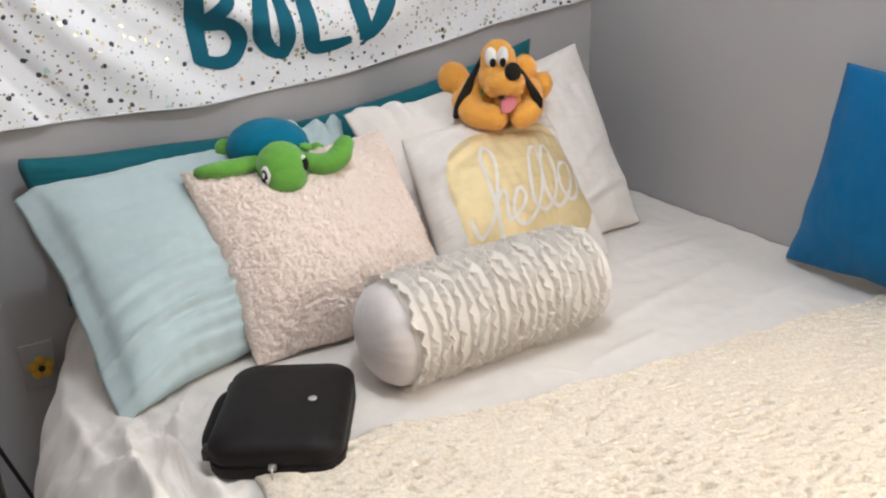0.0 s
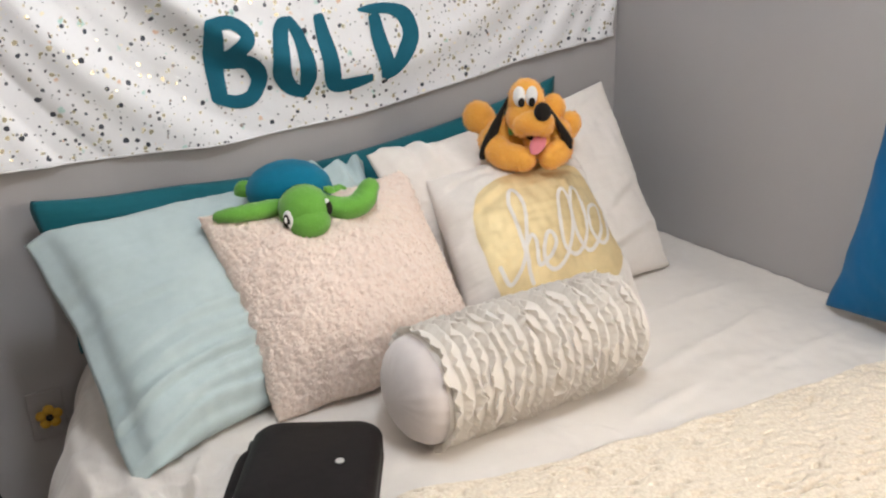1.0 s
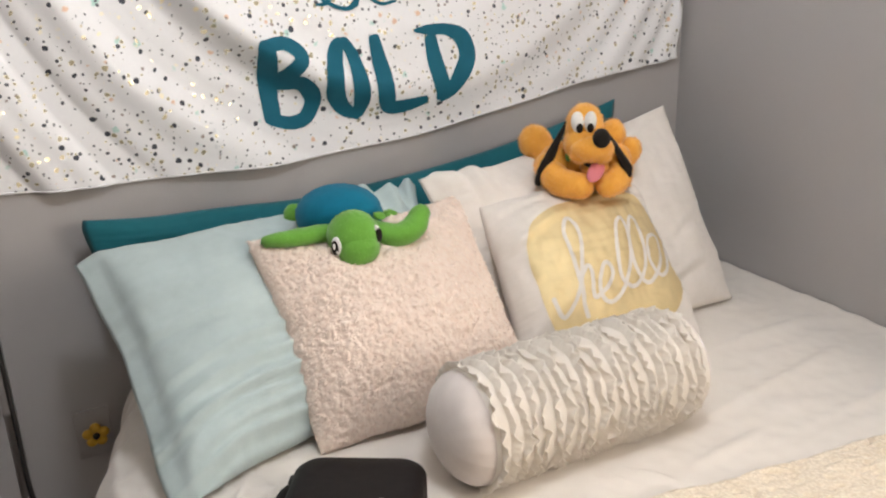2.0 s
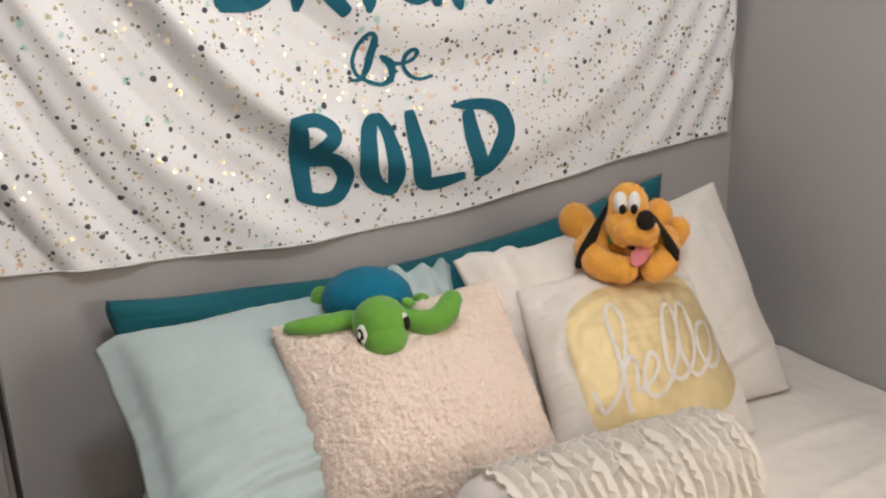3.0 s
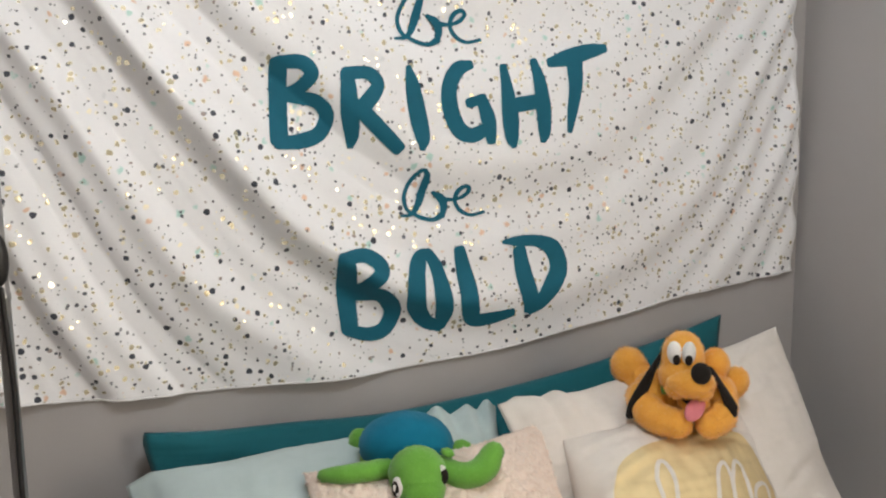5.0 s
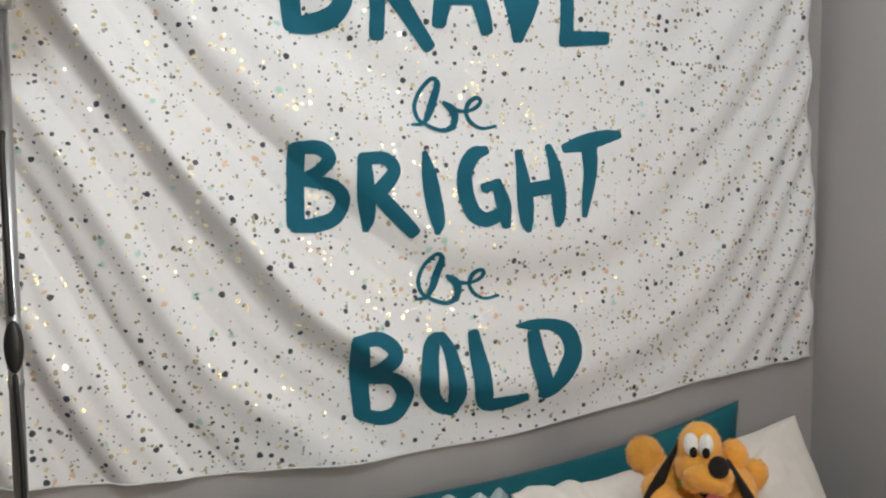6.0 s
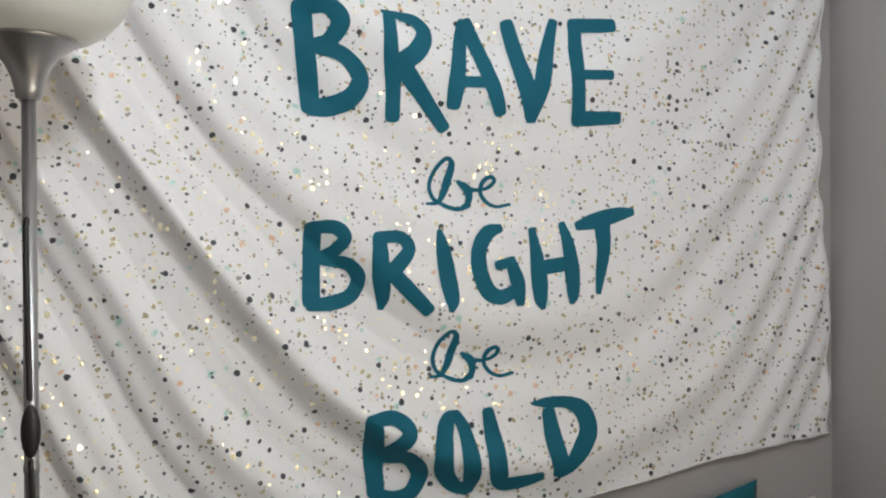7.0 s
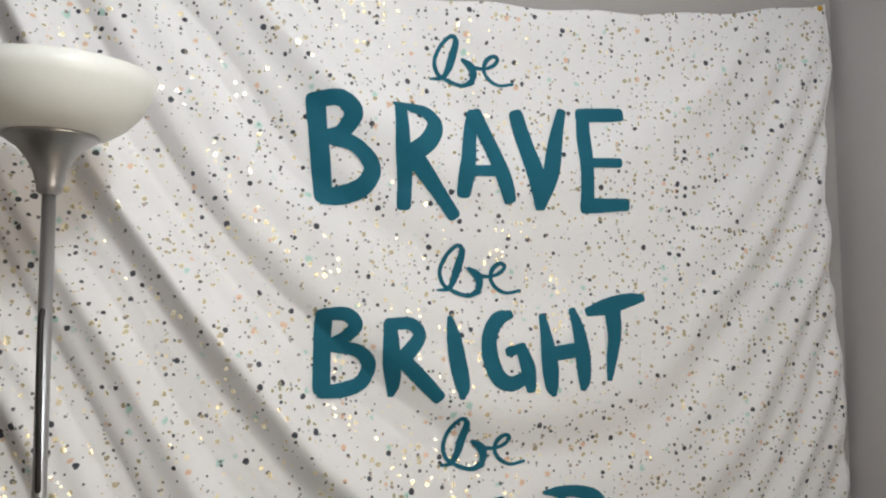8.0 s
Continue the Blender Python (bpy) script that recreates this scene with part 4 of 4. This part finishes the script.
side = [top_z(PX1) + (low_z(PX1) - top_z(PX1)) * j / 120 for j in range(121)]
tube(bm, [(PX1 - right_in(z), swag(PX1 - right_in(z), z) - 0.001, z) for z in side], [0.0022 + 0.0008 * math.sin(j * 1.7) for j in range(121)], 360, 8)
part("hem", bm, HEM_COTTON, tapestry)
for px in (PX0 + 0.02, -0.040):
    bm = bmesh.new()
    lathe(bm, (0, 0, 0), [(0.006, 0), (0.0075, 0.002), (0.006, 0.005), (0.001, 0.006)], 20)
    bmesh.ops.transform(bm, matrix=Matrix.Translation((px, swag(px, 2.31) - 0.001, 2.312)) @ Matrix.Rotation(radians(90), 4, "X"), verts=bm.verts)
    part("push_pin", bm, YELLOW_PLASTIC, tapestry, "small yellow push pin")


def ink(x, z, lift=0.0):
    return Vector((x, swag(x, z) - 0.0018 - lift, z))


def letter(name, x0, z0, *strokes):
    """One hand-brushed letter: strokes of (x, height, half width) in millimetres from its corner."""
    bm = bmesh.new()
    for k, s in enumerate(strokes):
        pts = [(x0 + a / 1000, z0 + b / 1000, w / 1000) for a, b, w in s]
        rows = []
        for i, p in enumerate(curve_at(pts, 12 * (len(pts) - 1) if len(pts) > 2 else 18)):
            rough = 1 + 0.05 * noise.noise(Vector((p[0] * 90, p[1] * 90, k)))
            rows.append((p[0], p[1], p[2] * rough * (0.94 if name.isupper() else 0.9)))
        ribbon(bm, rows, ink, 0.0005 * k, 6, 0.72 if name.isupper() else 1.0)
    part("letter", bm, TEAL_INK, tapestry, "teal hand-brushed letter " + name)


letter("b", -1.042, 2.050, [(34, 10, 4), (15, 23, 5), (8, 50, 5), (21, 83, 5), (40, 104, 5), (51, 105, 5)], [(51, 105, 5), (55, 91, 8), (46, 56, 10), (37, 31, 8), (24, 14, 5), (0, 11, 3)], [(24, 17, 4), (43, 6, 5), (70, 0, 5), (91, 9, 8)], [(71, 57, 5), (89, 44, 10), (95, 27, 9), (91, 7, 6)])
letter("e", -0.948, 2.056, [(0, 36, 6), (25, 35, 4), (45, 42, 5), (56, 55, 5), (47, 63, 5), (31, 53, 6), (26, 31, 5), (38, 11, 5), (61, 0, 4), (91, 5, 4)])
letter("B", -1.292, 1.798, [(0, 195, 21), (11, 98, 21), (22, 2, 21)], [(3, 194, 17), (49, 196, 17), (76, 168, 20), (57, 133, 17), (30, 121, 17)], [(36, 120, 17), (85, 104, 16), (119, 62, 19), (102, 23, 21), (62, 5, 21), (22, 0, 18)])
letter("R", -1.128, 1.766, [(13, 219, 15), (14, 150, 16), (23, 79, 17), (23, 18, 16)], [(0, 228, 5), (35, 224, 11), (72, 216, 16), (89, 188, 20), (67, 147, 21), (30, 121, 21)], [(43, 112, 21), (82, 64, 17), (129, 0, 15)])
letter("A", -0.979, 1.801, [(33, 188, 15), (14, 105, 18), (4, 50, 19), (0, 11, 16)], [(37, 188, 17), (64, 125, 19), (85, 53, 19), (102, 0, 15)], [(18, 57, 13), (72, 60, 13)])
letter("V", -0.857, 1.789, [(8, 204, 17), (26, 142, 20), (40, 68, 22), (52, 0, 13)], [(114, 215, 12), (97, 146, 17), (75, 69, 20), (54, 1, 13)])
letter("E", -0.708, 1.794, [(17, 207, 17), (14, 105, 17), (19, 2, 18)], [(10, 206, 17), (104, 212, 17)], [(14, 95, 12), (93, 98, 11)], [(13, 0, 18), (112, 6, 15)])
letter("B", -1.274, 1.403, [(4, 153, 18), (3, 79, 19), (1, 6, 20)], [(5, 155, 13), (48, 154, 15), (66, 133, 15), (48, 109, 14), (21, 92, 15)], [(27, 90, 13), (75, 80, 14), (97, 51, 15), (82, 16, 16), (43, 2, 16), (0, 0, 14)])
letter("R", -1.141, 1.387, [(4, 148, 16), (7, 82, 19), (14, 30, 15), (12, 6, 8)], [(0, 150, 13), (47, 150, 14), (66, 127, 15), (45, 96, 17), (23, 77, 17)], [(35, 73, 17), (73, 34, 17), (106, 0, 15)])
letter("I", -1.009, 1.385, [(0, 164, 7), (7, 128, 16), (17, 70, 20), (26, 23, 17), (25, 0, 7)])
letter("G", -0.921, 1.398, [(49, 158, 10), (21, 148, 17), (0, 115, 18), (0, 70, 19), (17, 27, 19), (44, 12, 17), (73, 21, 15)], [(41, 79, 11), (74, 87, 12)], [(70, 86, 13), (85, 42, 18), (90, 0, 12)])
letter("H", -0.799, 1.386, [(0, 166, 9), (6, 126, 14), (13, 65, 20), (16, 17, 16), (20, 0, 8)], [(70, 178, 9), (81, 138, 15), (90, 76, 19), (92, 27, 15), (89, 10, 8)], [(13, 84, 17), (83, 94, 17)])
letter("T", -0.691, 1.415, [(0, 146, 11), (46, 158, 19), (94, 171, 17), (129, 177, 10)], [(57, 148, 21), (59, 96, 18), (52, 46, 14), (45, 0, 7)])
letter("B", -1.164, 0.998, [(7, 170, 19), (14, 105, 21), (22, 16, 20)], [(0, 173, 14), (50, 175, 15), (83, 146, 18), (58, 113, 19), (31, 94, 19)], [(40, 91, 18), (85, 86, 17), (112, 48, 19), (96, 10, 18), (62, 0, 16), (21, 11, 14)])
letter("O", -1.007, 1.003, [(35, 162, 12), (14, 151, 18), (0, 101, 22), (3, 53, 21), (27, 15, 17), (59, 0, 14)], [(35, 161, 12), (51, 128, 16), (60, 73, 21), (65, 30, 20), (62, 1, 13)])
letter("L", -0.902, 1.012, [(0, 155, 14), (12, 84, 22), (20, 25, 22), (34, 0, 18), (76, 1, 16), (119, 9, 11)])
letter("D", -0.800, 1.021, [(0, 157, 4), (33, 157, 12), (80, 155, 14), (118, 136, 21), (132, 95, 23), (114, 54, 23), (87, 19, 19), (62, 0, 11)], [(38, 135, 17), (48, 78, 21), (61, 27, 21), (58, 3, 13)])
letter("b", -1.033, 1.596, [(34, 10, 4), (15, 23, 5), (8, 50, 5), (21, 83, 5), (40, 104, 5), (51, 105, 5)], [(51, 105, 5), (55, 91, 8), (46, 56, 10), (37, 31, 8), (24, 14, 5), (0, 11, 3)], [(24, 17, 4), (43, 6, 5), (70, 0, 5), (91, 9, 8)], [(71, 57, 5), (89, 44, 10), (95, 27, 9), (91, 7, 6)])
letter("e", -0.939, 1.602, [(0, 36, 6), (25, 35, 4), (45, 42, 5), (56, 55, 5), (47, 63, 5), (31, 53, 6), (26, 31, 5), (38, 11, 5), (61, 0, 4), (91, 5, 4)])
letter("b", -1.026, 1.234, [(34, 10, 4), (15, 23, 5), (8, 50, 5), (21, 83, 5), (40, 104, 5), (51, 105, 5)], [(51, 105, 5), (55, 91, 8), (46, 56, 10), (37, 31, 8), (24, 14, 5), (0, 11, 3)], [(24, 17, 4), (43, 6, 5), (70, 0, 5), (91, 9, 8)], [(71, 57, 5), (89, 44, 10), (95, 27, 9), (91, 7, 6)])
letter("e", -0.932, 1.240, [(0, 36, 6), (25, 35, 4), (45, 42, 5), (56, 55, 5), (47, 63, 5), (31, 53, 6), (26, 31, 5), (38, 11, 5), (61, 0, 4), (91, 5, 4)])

# ---- floor lamp ----
LX, LY = -1.737, -0.314
lamp = thing("floor_lamp", (LX, LY, 0.0), "brushed steel torchiere floor lamp with white plastic bowl", "lamp")
C = (LX, LY, 0)
bm = bmesh.new()
lathe(bm, C, [(0.001, 0.0), (0.128, 0.0), (0.130, 0.008), (0.124, 0.016), (0.06, 0.026), (0.02, 0.032), (0.012, 0.05)], 48)
part("base", bm, STEEL, lamp)
bm = bmesh.new()
lathe(bm, C, [(0.0105, 0.03), (0.0105, 0.60), (0.0118, 0.602), (0.0118, 0.612), (0.0105, 0.614), (0.0105, 1.18), (0.0118, 1.182), (0.0118, 1.192),
              (0.0105, 1.194), (0.0105, 1.76)], 28)
part("pole", bm, STEEL, lamp)
bm = bmesh.new()
lathe(bm, C, [(0.012, 1.742), (0.0185, 1.746), (0.0195, 1.756), (0.024, 1.775), (0.033, 1.795), (0.048, 1.814), (0.066, 1.827), (0.072, 1.831),
              (0.070, 1.834), (0.012, 1.834)], 56)
part("cone", bm, STEEL, lamp)
bm = bmesh.new()
lathe(bm, C, [(0.012, 1.830), (0.060, 1.832), (0.090, 1.838), (0.114, 1.854), (0.134, 1.876), (0.148, 1.903), (0.158, 1.930), (0.155, 1.931),
              (0.144, 1.903), (0.130, 1.880), (0.111, 1.860), (0.088, 1.845), (0.04, 1.840), (0.002, 1.840)], 72)
part("bowl", bm, LAMP_WHITE, lamp, "white plastic bowl shade")
bm = bmesh.new()
e = (Vector((-1.51, -1.73, 0)) - Vector((LX, LY, 0))).normalized() * 0.0135
r = Vector((-e.y, e.x, 0)).normalized()
sw = lambda z, k=0.0: Vector((LX, LY, z)) + e - r * 0.004 + r * k
tube(bm, [sw(1.562), sw(1.54, -0.002), sw(1.45, -0.001), sw(1.36, 0.001), sw(1.295, 0.002)], [0.0045] * 5, 30, 10)
tube(bm, [sw(1.20, 0.003), sw(1.05, 0.008), sw(0.85, 0.006), sw(0.60, 0.008), sw(0.42, 0.012), sw(0.26, 0.05), sw(0.10, 0.09), sw(0.008, 0.13)],
     [0.0042] * 8, 60, 10)
part("cord", bm, BLACK_PLASTIC, lamp, "black power cord")
bm = bmesh.new()
blob(bm, sw(1.245, 0.003), (0.014, 0.012, 0.040), None, 0, 0.0, 20)
part("switch", bm, BLACK_PLASTIC, lamp, "black inline cord switch")

# ---- wall outlet with a plug-in ----
outlet = thing("wall_outlet", (-1.606, 0.0, 0.305), "painted wall outlet plate low on the wall", "outlet")
bm = bmesh.new()
box(bm, (-1.643, -0.006, 0.306), (-1.570, 0.001, 0.421), 0.002, 2)
part("plate", bm, PLATE_GREY, outlet)
night = thing("night_light", (-1.604, -0.006, 0.363), "small yellow flower shaped plug-in on the outlet", "night light")
for a in range(5):
    bm = bmesh.new()
    c = Vector((-1.604 + 0.017 * math.cos(a * 1.2566 + 0.3), -0.016, 0.363 + 0.017 * math.sin(a * 1.2566 + 0.3)))
    blob(bm, c, (0.012, 0.008, 0.012), None, 0, 0.0, 12)
    part("petal", bm, YELLOW_PLASTIC, night)
bm = bmesh.new()
blob(bm, (-1.604, -0.021, 0.363), (0.008, 0.006, 0.008), None, 0, 0.0, 12)
part("centre", bm, BLACK_PLASTIC, night)
bm = bmesh.new()
box(bm, (-1.616, -0.016, 0.351), (-1.592, -0.005, 0.375), 0.003, 2)
part("plug", bm, YELLOW_PLASTIC, night)
